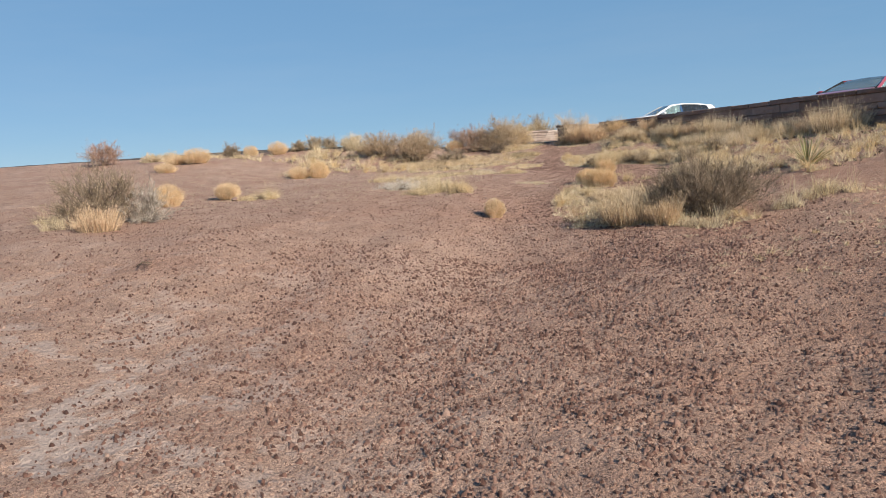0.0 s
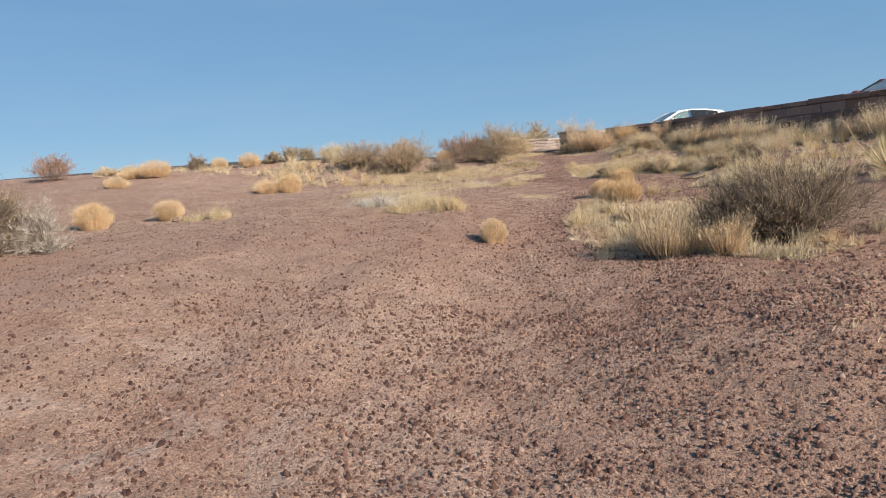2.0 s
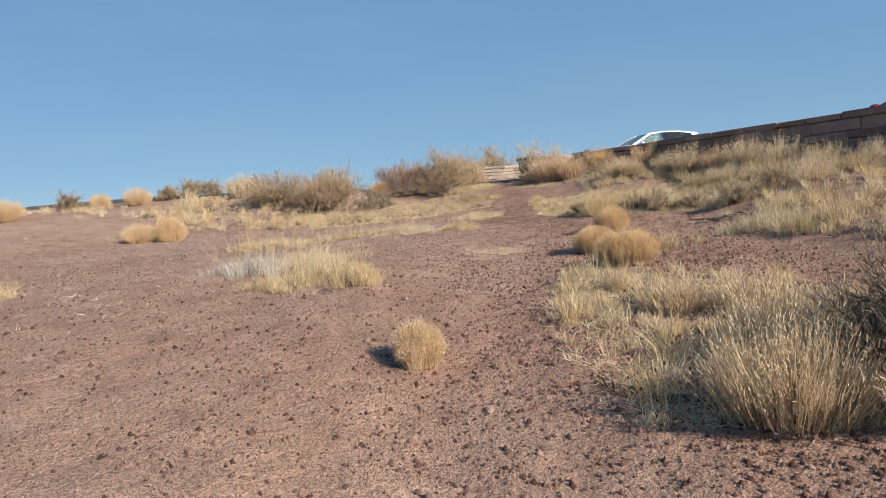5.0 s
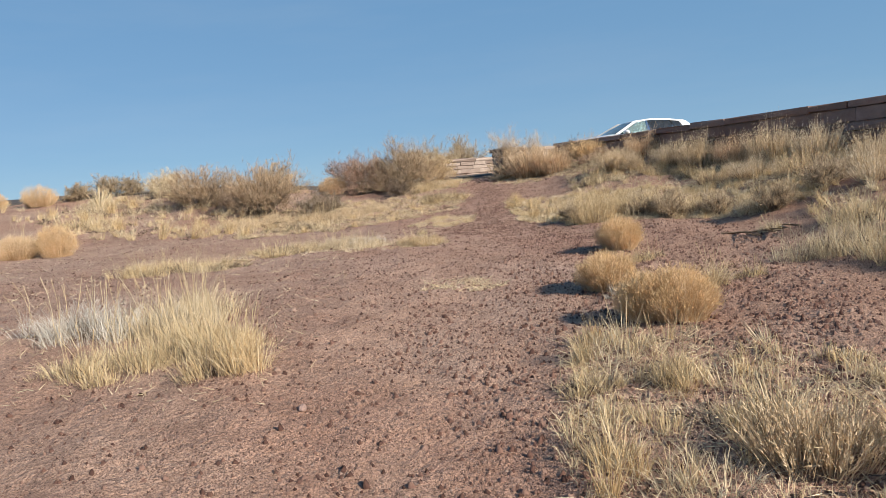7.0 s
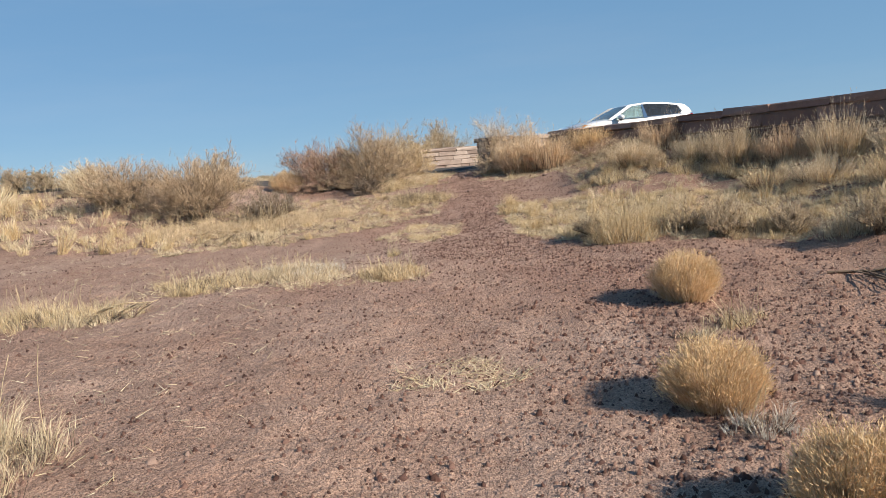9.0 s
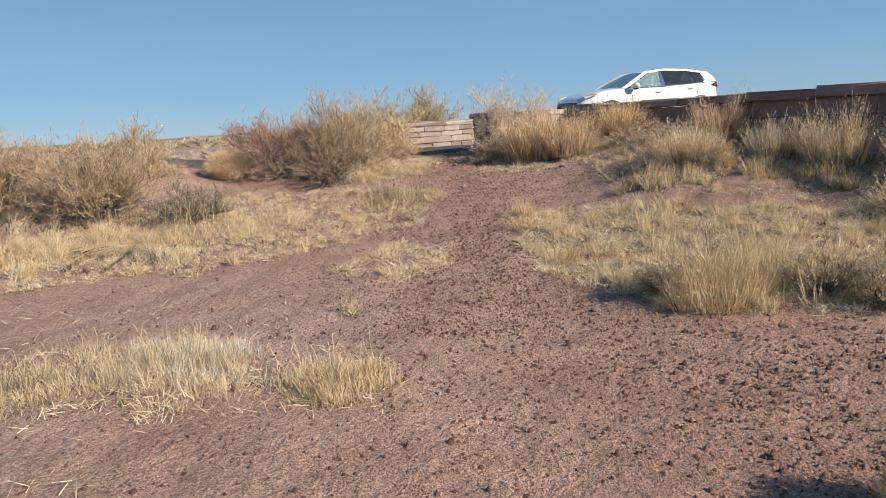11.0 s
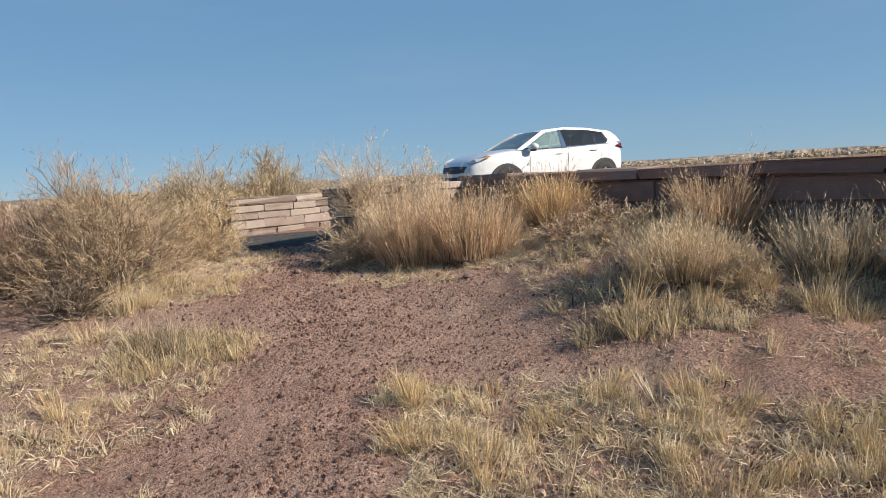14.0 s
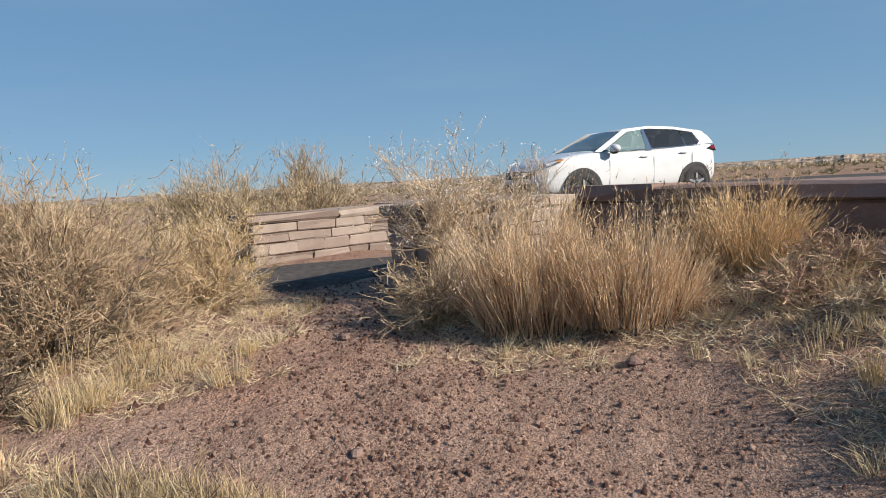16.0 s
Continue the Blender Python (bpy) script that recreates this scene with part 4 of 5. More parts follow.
snakeweed("small brown snakeweed among grass", (-7.92, 13.77), 0.28, 0.38, 79, GOLD)
snakeweed("broad low orange-tan snakeweed on the rise", (-13.25, 21.1), 0.52, 0.55, 81, None, 3200)
snakeweed("low tan snakeweed beside a larger one", (-13.95, 21.0), 0.4, 0.36, 82, GOLD, 2000)
snakeweed("small low tan snakeweed on bare soil", (-13.28, 19.4), 0.36, 0.34, 83, GOLD, 1800)
snakeweed("tall orange-tan snakeweed on the skyline", (-11.9, 24.3), 0.4, 0.52, 84, None, 2200)
snakeweed("small orange-tan snakeweed on the skyline", (-13.0, 24.28), 0.3, 0.42, 85, None, 1600)
snakeweed("rounded orange-brown snakeweed below tall shrubs", (-5.5, 25.6), 0.35, 0.45, 80)

# grass clumps
for i, (x, y, rx, ry, h, n, m, turn, dark, label) in enumerate([
        (-4.15, 14.35, 0.5, 0.3, 0.34, 1500, WHITE_GRASS, 0, 0.1, "tall bleached white bunch grass"),
        (-3.6, 14.45, 0.38, 0.32, 0.36, 1600, PALE_STRAW, 0, 0.1, "tall pale bunch grass beside white grass"),
        (-3.15, 13.8, 0.42, 0.3, 0.28, 2400, STRAW, 10, 0.1, "broad clump of pale yellow bunch grass"),
        (-2.78, 13.45, 0.2, 0.2, 0.3, 1500, GOLD_GRASS, 0, 0, "golden bunch grass beside the path"),
        (-3.6, 13.5, 0.3, 0.22, 0.24, 900, STRAW, 0, 0, "low yellow bunch grass"),
        (-3.6, 15.0, 0.3, 0.25, 0.34, 900, PALE_STRAW, 0, 0, "tall pale grass with fine stalks"),
        (-7.0, 13.5, 0.3, 0.25, 0.3, 900, STRAW, 0, 0, "pale straw grass with tall stalks"),
        (-7.5, 13.6, 0.25, 0.2, 0.2, 500, STRAW, 0, 0, "dry grass between two snakeweeds"),
        (-5.35, 17.7, 0.75, 0.36, 0.25, 2600, STRAW, 10, 0, "low yellow grass clump"),
        (-4.7, 17.6, 0.35, 0.2, 0.18, 600, PALE_STRAW, 10, 0.1, "low pale grass with fine stalks"),
        (-3.55, 19.05, 0.7, 0.42, 0.17, 2600, PALE_STRAW, -25, 0.6, "low white-grey matted grass clump"),
        (-3.4, 19.15, 0.42, 0.26, 0.16, 1300, WHITE_GRASS, -25, 0.5, "bleached heart of a matted grass clump"),
        (-4.3, 18.75, 0.46, 0.3, 0.18, 2000, STRAW, -20, 0.1, "low straw-coloured grass clump"),
        (-2.46, 18.75, 0.3, 0.26, 0.17, 1700, GOLD_GRASS, 0, 0.45, "golden grass clump with a grey dead centre"),
        (-5.7, 22.6, 0.45, 0.26, 0.3, 1500, WAND, -15, 0.5, "grey-straw stalky grass before a sagebrush"),
        (-5.1, 22.75, 0.42, 0.26, 0.32, 1500, WAND, -15, 0.5, "grey-straw stalky grass before a sagebrush"),
        (-4.55, 22.95, 0.4, 0.26, 0.28, 1300, WAND, -15, 0.5, "grey-straw stalky grass with dark gaps"),
        (-4.05, 23.2, 0.36, 0.24, 0.22, 1000, WAND, -15, 0.5, "low grey-straw stalky grass"),
        (-6.3, 22.25, 0.45, 0.26, 0.28, 1300, WAND, -15, 0.5, "grey-straw stalky grass with dark gaps"),
        (-5.0, 22.0, 0.5, 0.2, 0.2, 1200, PALE_STRAW, -15, 0.3, "low pale grass at the edge of bare soil"),
        (-6.65, 25.4, 0.5, 0.3, 0.36, 1300, GOLD_GRASS, 0, 0.1, "broad tan bunch grass behind a sagebrush"),
        (-2.62, 20.12, 0.09, 0.08, 0.15, 250, STRAW, 0, 0, "single small tuft of straw grass"),
        (0.12, 23.15, 0.3, 0.2, 0.2, 1500, STRAW, -30, 0.1, "low straw grass below a grey bush"),
        (0.55, 23.0, 0.3, 0.16, 0.16, 1200, PALE_STRAW, -30, 0.1, "low pale grass below a grey bush"),
        (1.2, 22.85, 0.3, 0.16, 0.18, 1100, STRAW, -35, 0.1, "low straw grass at the foot of tall bushes"),
        (1.75, 22.5, 0.34, 0.16, 0.18, 1200, STRAW, -40, 0.1, "low straw grass at the foot of tall bushes"),
        (2.2, 21.9, 0.3, 0.16, 0.2, 900, PALE_STRAW, -40, 0.1, "low pale grass at the foot of tall bushes"),
        (-0.08, 20.0, 0.34, 0.28, 0.46, 2400, GOLD_GRASS, 0, 0.1, "tall golden bunch grass at the trail's edge"),
        (0.25, 20.2, 0.3, 0.28, 0.42, 1200, STRAW, 0, 0, "tall pale bunch grass"),
        (1.2, 19.75, 0.3, 0.26, 0.38, 900, STRAW, 0, 0.1, "straw grass among grey shrubs"),
        (1.9, 19.0, 0.32, 0.28, 0.4, 1100, PALE_STRAW, 0, 0, "tall pale bunch grass on the slope"),
        (1.65, 16.2, 0.45, 0.36, 0.36, 1600, PALE_STRAW, 0, 0.1, "large pale bunch grass on the slope"),
        (2.1, 15.5, 0.5, 0.4, 0.38, 1500, STRAW, 0, 0.1, "large straw bunch grass on the slope"),
        (2.6, 14.3, 0.4, 0.34, 0.3, 1100, PALE_STRAW, 0, 0.1, "pale bunch grass on the slope"),
        (2.2, 17.0, 0.4, 0.3, 0.32, 1100, STRAW, 0, 0.1, "straw bunch grass on the slope"),
        (3.0, 10.9, 0.34, 0.25, 0.3, 800, STRAW, 0, 0, "straw grass clump on bare soil"),
        (2.4, 10.6, 0.2, 0.18, 0.34, 500, PALE_STRAW, 0, 0, "pale grass beside a dark bush"),
        (1.25, 9.95, 0.34, 0.16, 0.2, 700, PALE_STRAW, 0, 0.1, "low pale grass before a dark bush"),
        (0.06, 16.75, 0.16, 0.12, 0.2, 300, STRAW, 0, 0, "small tuft of straw grass"),
        (-0.25, 16.55, 0.16, 0.12, 0.12, 300, PALE_STRAW, 0, 0, "low pale tuft beside a snakeweed"),
        (0.36, 15.35, 0.09, 0.09, 0.27, 320, STRAW, 0, 0, "small upright tuft of straw grass"),
        (0.76, 15.7, 0.14, 0.1, 0.15, 260, STRAW, 0, 0, "low tuft of straw grass"),
        (1.5, 17.55, 0.12, 0.1, 0.2, 260, PALE_STRAW, 0, 0, "pale tuft beside a dead branch"),
        (-0.3, 15.25, 0.14, 0.12, 0.16, 300, WHITE_GRASS, 0, 0, "bleached dead tuft between snakeweeds"),
        (-0.36, 13.35, 0.14, 0.12, 0.3, 500, STRAW, 0, 0, "straw grass tuft on gravel"),
        (-0.78, 13.3, 0.14, 0.12, 0.2, 400, STRAW, 0, 0, "low straw grass by the trail"),
        (-0.1, 12.75, 0.12, 0.12, 0.24, 400, GOLD_GRASS, 0, 0, "small orange-brown tuft of dry stems"),
        (-0.8, 12.6, 0.16, 0.14, 0.14, 400, PALE_STRAW, 0, 0, "low pale grass by the trail"),
        (-7.9, 8.95, 0.2, 0.16, 0.3, 400, PALE_STRAW, 0, 0.2, "bleached grass at the foot of a shrub"),
        (-8.9, 9.9, 0.25, 0.2, 0.26, 500, STRAW, 0, 0, "pale dry grass tuft on soil"),
        (-3.35, 24.9, 0.2, 0.18, 0.3, 600, STRAW, 0, 0.1, "dry grass under a shrub"),
        (-3.1, 25.25, 0.2, 0.2, 0.22, 600, GOLD_GRASS, 0, 0, "golden dry grass under a shrub"),
        (-2.8, 23.93, 0.5, 0.32, 0.17, 2600, STRAW, 0, 0.3, "straw grass clump with a grey matted centre"),
        (-2.92, 24.12, 0.36, 0.16, 0.17, 900, BROWN_TWIG, 0, 0.9, "dark grey dead heart of a grass clump"),
        (-2.42, 23.9, 0.14, 0.22, 0.17, 700, GOLD_GRASS, 0, 0.0, "golden rim of a matted grass clump"),
        (-9.3, 20.3, 0.5, 0.3, 0.5, 900, PALE_STRAW, 0, 0.1, "pale spiky grass behind snakeweed"),
        (-10.2, 23.7, 0.6, 0.4, 0.34, 1000, PALE_STRAW, 0, 0.2, "bleached spiky grass on the rise"),
        (-9.6, 22.6, 0.6, 0.4, 0.34, 900, STRAW, 0, 0.1, "straw grass clump on the rise"),
        (-9.2, 23.6, 0.5, 0.4, 0.3, 700, PALE_STRAW, 0, 0.2, "low bleached grass on the rise"),
        (-12.7, 23.0, 0.6, 0.4, 0.3, 700, STRAW, 0, 0.1, "low straw grass on the rise")]):
    grass_clump(label, (x, y), rx, ry, h, n, 100 + i, m, turn, dark=dark)


def yucca(label, where, r, n, seed, leaf=None):
    """A rosette of stiff narrow leaves, a few of them dead."""
    rng = np.random.default_rng(seed)
    root = new("yucca")
    root.matrix_world = pose(where[0], where[1], foot(*where) - 0.01)
    tagged(root, label, "yucca", "yuccas on the slope")
    tips = dome(rng, n, r, r, r * 1.2, 1.35, 0.05)
    for i in range(0, n, 12):
        t = tips[i:i + 12]
        part("leaf_spray", tri_mesh("leaf_spray", *ribbons(rng, t * 0.05, t, np.zeros_like(t), 0.014), (leaf or GREEN_LEAF) if i % 24 else STRAW), root)
    return root


yucca("spiky green and straw yucca with a bent dead stalk", (3.3, 13.3), 0.5, 96, 150)
yucca("half-dead spiky yucca in tall grass", (0.05, 20.6), 0.25, 24, 151, OLIVE_LEAF)
yucca("pale dried rosette of spiky leaves on the rise", (-10.25, 23.95), 0.48, 84, 153, PALE_STRAW)


# ---- dry grass in between ----
RIGHT_MAT = [(-1.4, 22.9), (-1.3, 21.8), (-1.2, 21.0), (-0.75, 20.35), (-0.35, 19.9), (0.3, 19.65), (1.0, 19.45), (1.9, 19.0), (2.4, 18.6), (3.0, 19.4), (2.6, 20.6), (1.6, 21.45), (0.8, 21.95), (-0.1, 22.6), (-1.2, 23.1)]
LEFT_MAT = [(-2.4, 23.0), (-2.3, 23.6), (-2.45, 24.15), (-3.0, 24.3), (-3.6, 24.5), (-4.6, 24.7), (-5.8, 24.0), (-6.9, 22.6), (-5.9, 21.0), (-5.05, 21.3), (-4.0, 21.6), (-3.3, 22.1), (-2.8, 22.5)]
TRAIL_MAT = [(-3.0, 21.3), (-2.95, 21.75), (-2.5, 22.2), (-2.0, 22.0), (-1.95, 21.45), (-2.4, 20.95)]
LEFT_FAR = [(-5.9, 21.1), (-7.8, 21.6), (-9.2, 21.8), (-11.0, 22.6), (-10.5, 24.6), (-7.5, 24.8), (-6.5, 23.6)]
RISE = [(-9.5, 22.6), (-12.0, 22.2), (-15.5, 21.5), (-17.0, 23.8), (-12.0, 24.6), (-9.2, 25.0)]
SLOPE = [(2.0, 17.9), (1.5, 16.2), (1.9, 14.8), (2.5, 13.3), (3.2, 12.4), (5.2, 13.5), (5.6, 16.6), (4.3, 18.6), (3.2, 19.4), (2.4, 18.6)]
BANK = [(-0.2, 23.9), (0.2, 22.95), (1.2, 22.75), (2.1, 21.6), (3.0, 19.9), (4.4, 18.0), (4.6, 18.7), (3.3, 20.8), (2.2, 22.7), (1.2, 24.2), (0.3, 25.5), (-0.4, 25.2)]
BACK = [(-4.6, 28.0), (-9.0, 28.0), (-15.0, 27.6), (-18.0, 34.0), (-10.0, 38.0), (-4.5, 36.0)]
STRIP = [(-0.4, 24.0), (-0.1, 22.9), (0.9, 22.2), (1.7, 21.6), (2.1, 22.2), (1.0, 22.9), (0.2, 23.4)]
NEAR = [(-0.85, 14.2), (-0.95, 12.9), (-0.8, 11.6), (-0.5, 10.6), (0.1, 10.4), (1.0, 9.9), (1.9, 10.0), (1.5, 12.0), (0.9, 13.2), (0.2, 13.9), (-0.3, 14.2)]
SALT_FOOT = [(-2.45, 25.0), (-2.3, 26.4), (-2.9, 26.75), (-3.6, 26.2), (-4.2, 25.4), (-3.4, 24.7)]
BUSH_FOOT = [(-1.7, 25.2), (-1.0, 24.9), (-0.2, 24.8), (0.6, 24.5), (1.2, 24.6), (0.4, 25.9), (-0.6, 25.9), (-1.6, 26.0)]
LOW_RIGHT = [(0.4, 9.6), (0.8, 7.6), (2.0, 7.2), (3.6, 8.4), (4.4, 11.0), (3.2, 12.2), (2.2, 11.6), (2.2, 10.0), (1.2, 9.5)]


def strewn(rng, outline, per_metre, seed, share):
    """Random points over an outline, in patches, thinning at its edge."""
    p = np.array(outline)
    lo, hi = p.min(0) - 0.1, p.max(0) + 0.1
    n = int(np.prod(hi - lo) * per_metre)
    x, y = rng.uniform(lo[0], hi[0], n), rng.uniform(lo[1], hi[1], n)
    wx, wy = x + 0.1 * waves(x, y, 77, 0.5, 2), y + 0.1 * waves(x, y, 78, 0.5, 2)
    inside = np.zeros(n, bool)
    for (ax, ay), (bx, by) in zip(outline, outline[1:] + outline[:1]):
        if ay != by:
            inside ^= ((ay > wy) != (by > wy)) & (wx < (bx - ax) * (wy - ay) / (by - ay) + ax)
    w = waves(x, y, seed, 0.8, 3) + 0.7 * waves(x, y, seed + 1, 0.3, 2)
    keep = inside & (w + rng.normal(0, 0.25, n) > np.quantile(w, 1 - share))
    return x[keep], y[keep], w[keep]


def field(name, label, patches, material, seed, blades=24, width=0.005, lean=0.42, tuft=0.05, upright=False, share=0.6):
    """Countless tufts over outlines: (outline, tufts to the square metre, lowest, tallest)."""
    rng = np.random.default_rng(seed)
    cs, hs, ws = [], [], []
    for outline, n, lo, hi in patches:
        x, y, w = strewn(rng, outline, n, seed + 5, share)
        cs.append(np.stack([x, y, land(x, y) - 0.005], 1))
        hs.append((lo + (hi - lo) * rng.uniform(0, 1, len(x)) ** 1.5) * np.clip(0.85 + 0.5 * w, 0.5, 1.5))
        away = np.abs(x - np.interp(y, TRAIL_Y, TRAIL_X))
        ws.append(width * (1 + 0.16 * np.clip(away - 1.5, 0, 6)))
    v, t = tuft_blades(rng, np.concatenate(cs), np.maximum(np.concatenate(hs), 0.025), blades, tuft, lean, np.concatenate(ws), upright)
    return tagged(new(name, tri_mesh(name, v, t, material)), label, "grass", kind="stuff")


TRAIL_X, TRAIL_Y = [0.1, -0.6, -1.05, -1.4, -1.65, -1.7, -1.75, -2.2, -2.6], [0, 5, 11, 15, 19, 21, 24, 26, 27.5]

field("dry_grass", "straw-coloured dry grass in low tufts over the slope", [
    (RIGHT_MAT, 130, 0.05, 0.13), (LEFT_MAT, 40, 0.04, 0.10), (TRAIL_MAT, 150, 0.04, 0.10), (LEFT_FAR, 16, 0.1, 0.26), (SLOPE, 18, 0.08, 0.2), (BANK, 26, 0.1, 0.22), (NEAR, 46, 0.06, 0.2),
    (BUSH_FOOT, 22, 0.06, 0.18), (RISE, 5, 0.1, 0.26), (STRIP, 10, 0.03, 0.09), (LOW_RIGHT, 4, 0.03, 0.1)], STRAW, 201, 36, 0.0027, lean=0.3, share=0.5)
field("pale_grass", "bleached matted grass between the shrubs", [
    (RIGHT_MAT, 130, 0.03, 0.10), (LEFT_MAT, 84, 0.03, 0.09), (TRAIL_MAT, 110, 0.03, 0.09), (LEFT_FAR, 18, 0.08, 0.22), (SLOPE, 16, 0.07, 0.2), (BANK, 26, 0.06, 0.18), (NEAR, 52, 0.06, 0.18),
    (SALT_FOOT, 60, 0.04, 0.12), (BUSH_FOOT, 20, 0.04, 0.12), (RISE, 6, 0.08, 0.22), (STRIP, 12, 0.03, 0.08), (LOW_RIGHT, 5, 0.03, 0.08), (BACK, 5, 0.08, 0.22)], PALE_STRAW, 211, 34, 0.0027, lean=0.5, share=0.5)
field("bunch_grass", "taller golden bunch grass in rounded tussocks", [
    (RIGHT_MAT, 24, 0.10, 0.20), (LEFT_MAT, 5, 0.08, 0.17), (LEFT_FAR, 5, 0.18, 0.34), (SLOPE, 6, 0.14, 0.27), (BANK, 8, 0.14, 0.3), (NEAR, 8, 0.1, 0.26), (SALT_FOOT, 14, 0.08, 0.24)], STRAW_DEEP, 221, 80, 0.0027, 0.3, 0.075, share=0.36)
field("feather_grass", "pale upright feathery grass stalks", [
    (RIGHT_MAT, 3, 0.14, 0.24), (LEFT_FAR, 5, 0.2, 0.34), (NEAR, 9, 0.14, 0.28)], PALE_STRAW, 231, 20, 0.004, 0.24, 0.05, True, 0.4)
# dead blades coloured dark to deepen the shade between the tufts
field("dead_shade_thatch", "dark grey-brown dead thatch that stands in for shade under the grass", [
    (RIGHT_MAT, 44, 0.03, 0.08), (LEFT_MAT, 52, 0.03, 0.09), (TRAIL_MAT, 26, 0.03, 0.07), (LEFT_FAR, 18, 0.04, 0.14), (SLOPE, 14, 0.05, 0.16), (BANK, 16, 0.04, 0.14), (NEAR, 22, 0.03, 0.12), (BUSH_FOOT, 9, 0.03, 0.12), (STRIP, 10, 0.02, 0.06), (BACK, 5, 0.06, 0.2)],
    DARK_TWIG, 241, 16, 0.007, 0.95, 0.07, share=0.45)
field("grey_thatch", "silvery-grey matted dead blades", [
    (RIGHT_MAT, 46, 0.03, 0.1), (LEFT_MAT, 130, 0.03, 0.11), (TRAIL_MAT, 30, 0.03, 0.09), (BANK, 34, 0.04, 0.12), (NEAR, 20, 0.03, 0.1), (SALT_FOOT, 30, 0.03, 0.08), (STRIP, 22, 0.02, 0.06)], SAGE, 251, 20, 0.006, 0.95, 0.06, share=0.4)

# fallen stalks before the wall
for i, (x, y, r, h) in enumerate([(0.55, 25.0, 0.42, 0.2), (0.85, 24.6, 0.4, 0.18), (0.25, 24.85, 0.34, 0.22), (0.5, 24.45, 0.34, 0.16)]):
    shrub("fallen_stalks", "heap of dark fallen stalks by the wall", (x, y), r, r * 0.7, h, GREY_TWIG, GREY_TWIG if i % 2 else RED_LEAF, None, 60, 800, 1000, 0, thick=0.006, low=1.62, up=-0.1, wide=0.006, seed=720 + i, category="dead stalks")


# ---- parked cars ----
def paint_material(name, colour):
    m, t, b = start_material(name, 0.32)
    c = t.nodes.new("ShaderNodeTexCoord")
    dust = noise_at(t, c.outputs["Object"], 3.0, 5.0)
    t.links.new(mix(t, ramp(t, dust, [(0.45, (0, 0, 0)), (0.75, (0.22, 0.22, 0.22))]), colour, (0.42, 0.36, 0.3)), b.inputs["Base Color"])
    b.inputs["Coat Weight"].default_value, b.inputs["Coat Roughness"].default_value = 0.8, 0.05
    return m


def glass_material(name, tint):
    m, t, b = start_material(name, 0.02)
    b.inputs["Base Color"].default_value = (*tint, 1)
    b.inputs["Transmission Weight"].default_value, b.inputs["IOR"].default_value = 0.85, 1.5
    return m


WHITE_PAINT = paint_material("white_car_paint", (0.64, 0.64, 0.635))
DARK_ROOF = paint_material("black_roof_paint", (0.02, 0.022, 0.03))
RED_PAINT = paint_material("red_car_paint", (0.28, 0.012, 0.018))
CAR_GLASS = glass_material("tinted_glass", (0.55, 0.72, 0.72))
DARK_GLASS = glass_material("privacy_glass", (0.12, 0.13, 0.14))
BLACK_PLASTIC = plain_material("black_plastic", (0.025, 0.025, 0.027), 0.6, relief=0.001)
RUBBER = plain_material("tyre_rubber", (0.03, 0.028, 0.027), 0.85, spread=0.2)
ALLOY = plain_material("alloy_rim", (0.45, 0.45, 0.46), 0.35, 0.9, spread=0.1)
INTERIOR = plain_material("car_interior", (0.035, 0.033, 0.032), 0.8)
SEAT_CLOTH = plain_material("seat_cloth", (0.09, 0.085, 0.08), 0.9)
RED_LENS = plain_material("red_lens", (0.20, 0.008, 0.012), 0.12)
CLEAR_LENS = plain_material("headlight_lens", (0.55, 0.57, 0.58), 0.08, 0.3)
AMBER_LENS = plain_material("amber_lens", (0.62, 0.24, 0.04), 0.15)
CHROME = plain_material("chrome_trim", (0.6, 0.6, 0.6), 0.12, 1.0, spread=0.03)


def plate(points, thick, inward):
    """A bent plate from a polygon of 3D points, with thickness along inward."""
    n = len(points)
    p = [Vector(q) for q in points]
    d = Vector(inward).normalized() * thick
    v = [tuple(q) for q in p] + [tuple(q + d) for q in p]
    f = [tuple(range(n)), tuple(range(2 * n - 1, n - 1, -1))]
    f += [(i, n + i, n + (i + 1) % n, (i + 1) % n) for i in range(n)]
    return v, f


def ball(rx, ry, rz, at, segs=14, rings=9):
    v, f = [], []
    for i in range(rings + 1):
        a = math.pi * i / rings
        for j in range(segs):
            b = 2 * math.pi * j / segs
            v.append((at[0] + rx * math.sin(a) * math.cos(b), at[1] + ry * math.sin(a) * math.sin(b), at[2] + rz * math.cos(a)))
    for i in range(rings):
        for j in range(segs):
            f.append((i * segs + j, (i + 1) * segs + j, (i + 1) * segs + (j + 1) % segs, i * segs + (j + 1) % segs))
    return v, f


def lathe_y(profile, at, segs=32):
    """A turned shape about the y axis: profile of (radius, y)."""
    v, f, n = [], [], len(profile)
    for j in range(segs):
        b = 2 * math.pi * j / segs
        for r, y in profile:
            v.append((at[0] + r * math.cos(b), at[1] + y, at[2] + r * math.sin(b)))
    for j in range(segs):
        for i in range(n - 1):
            a, c = j * n + i, ((j + 1) % segs) * n + i
            f.append((a, a + 1, c + 1, c))
    return v, f


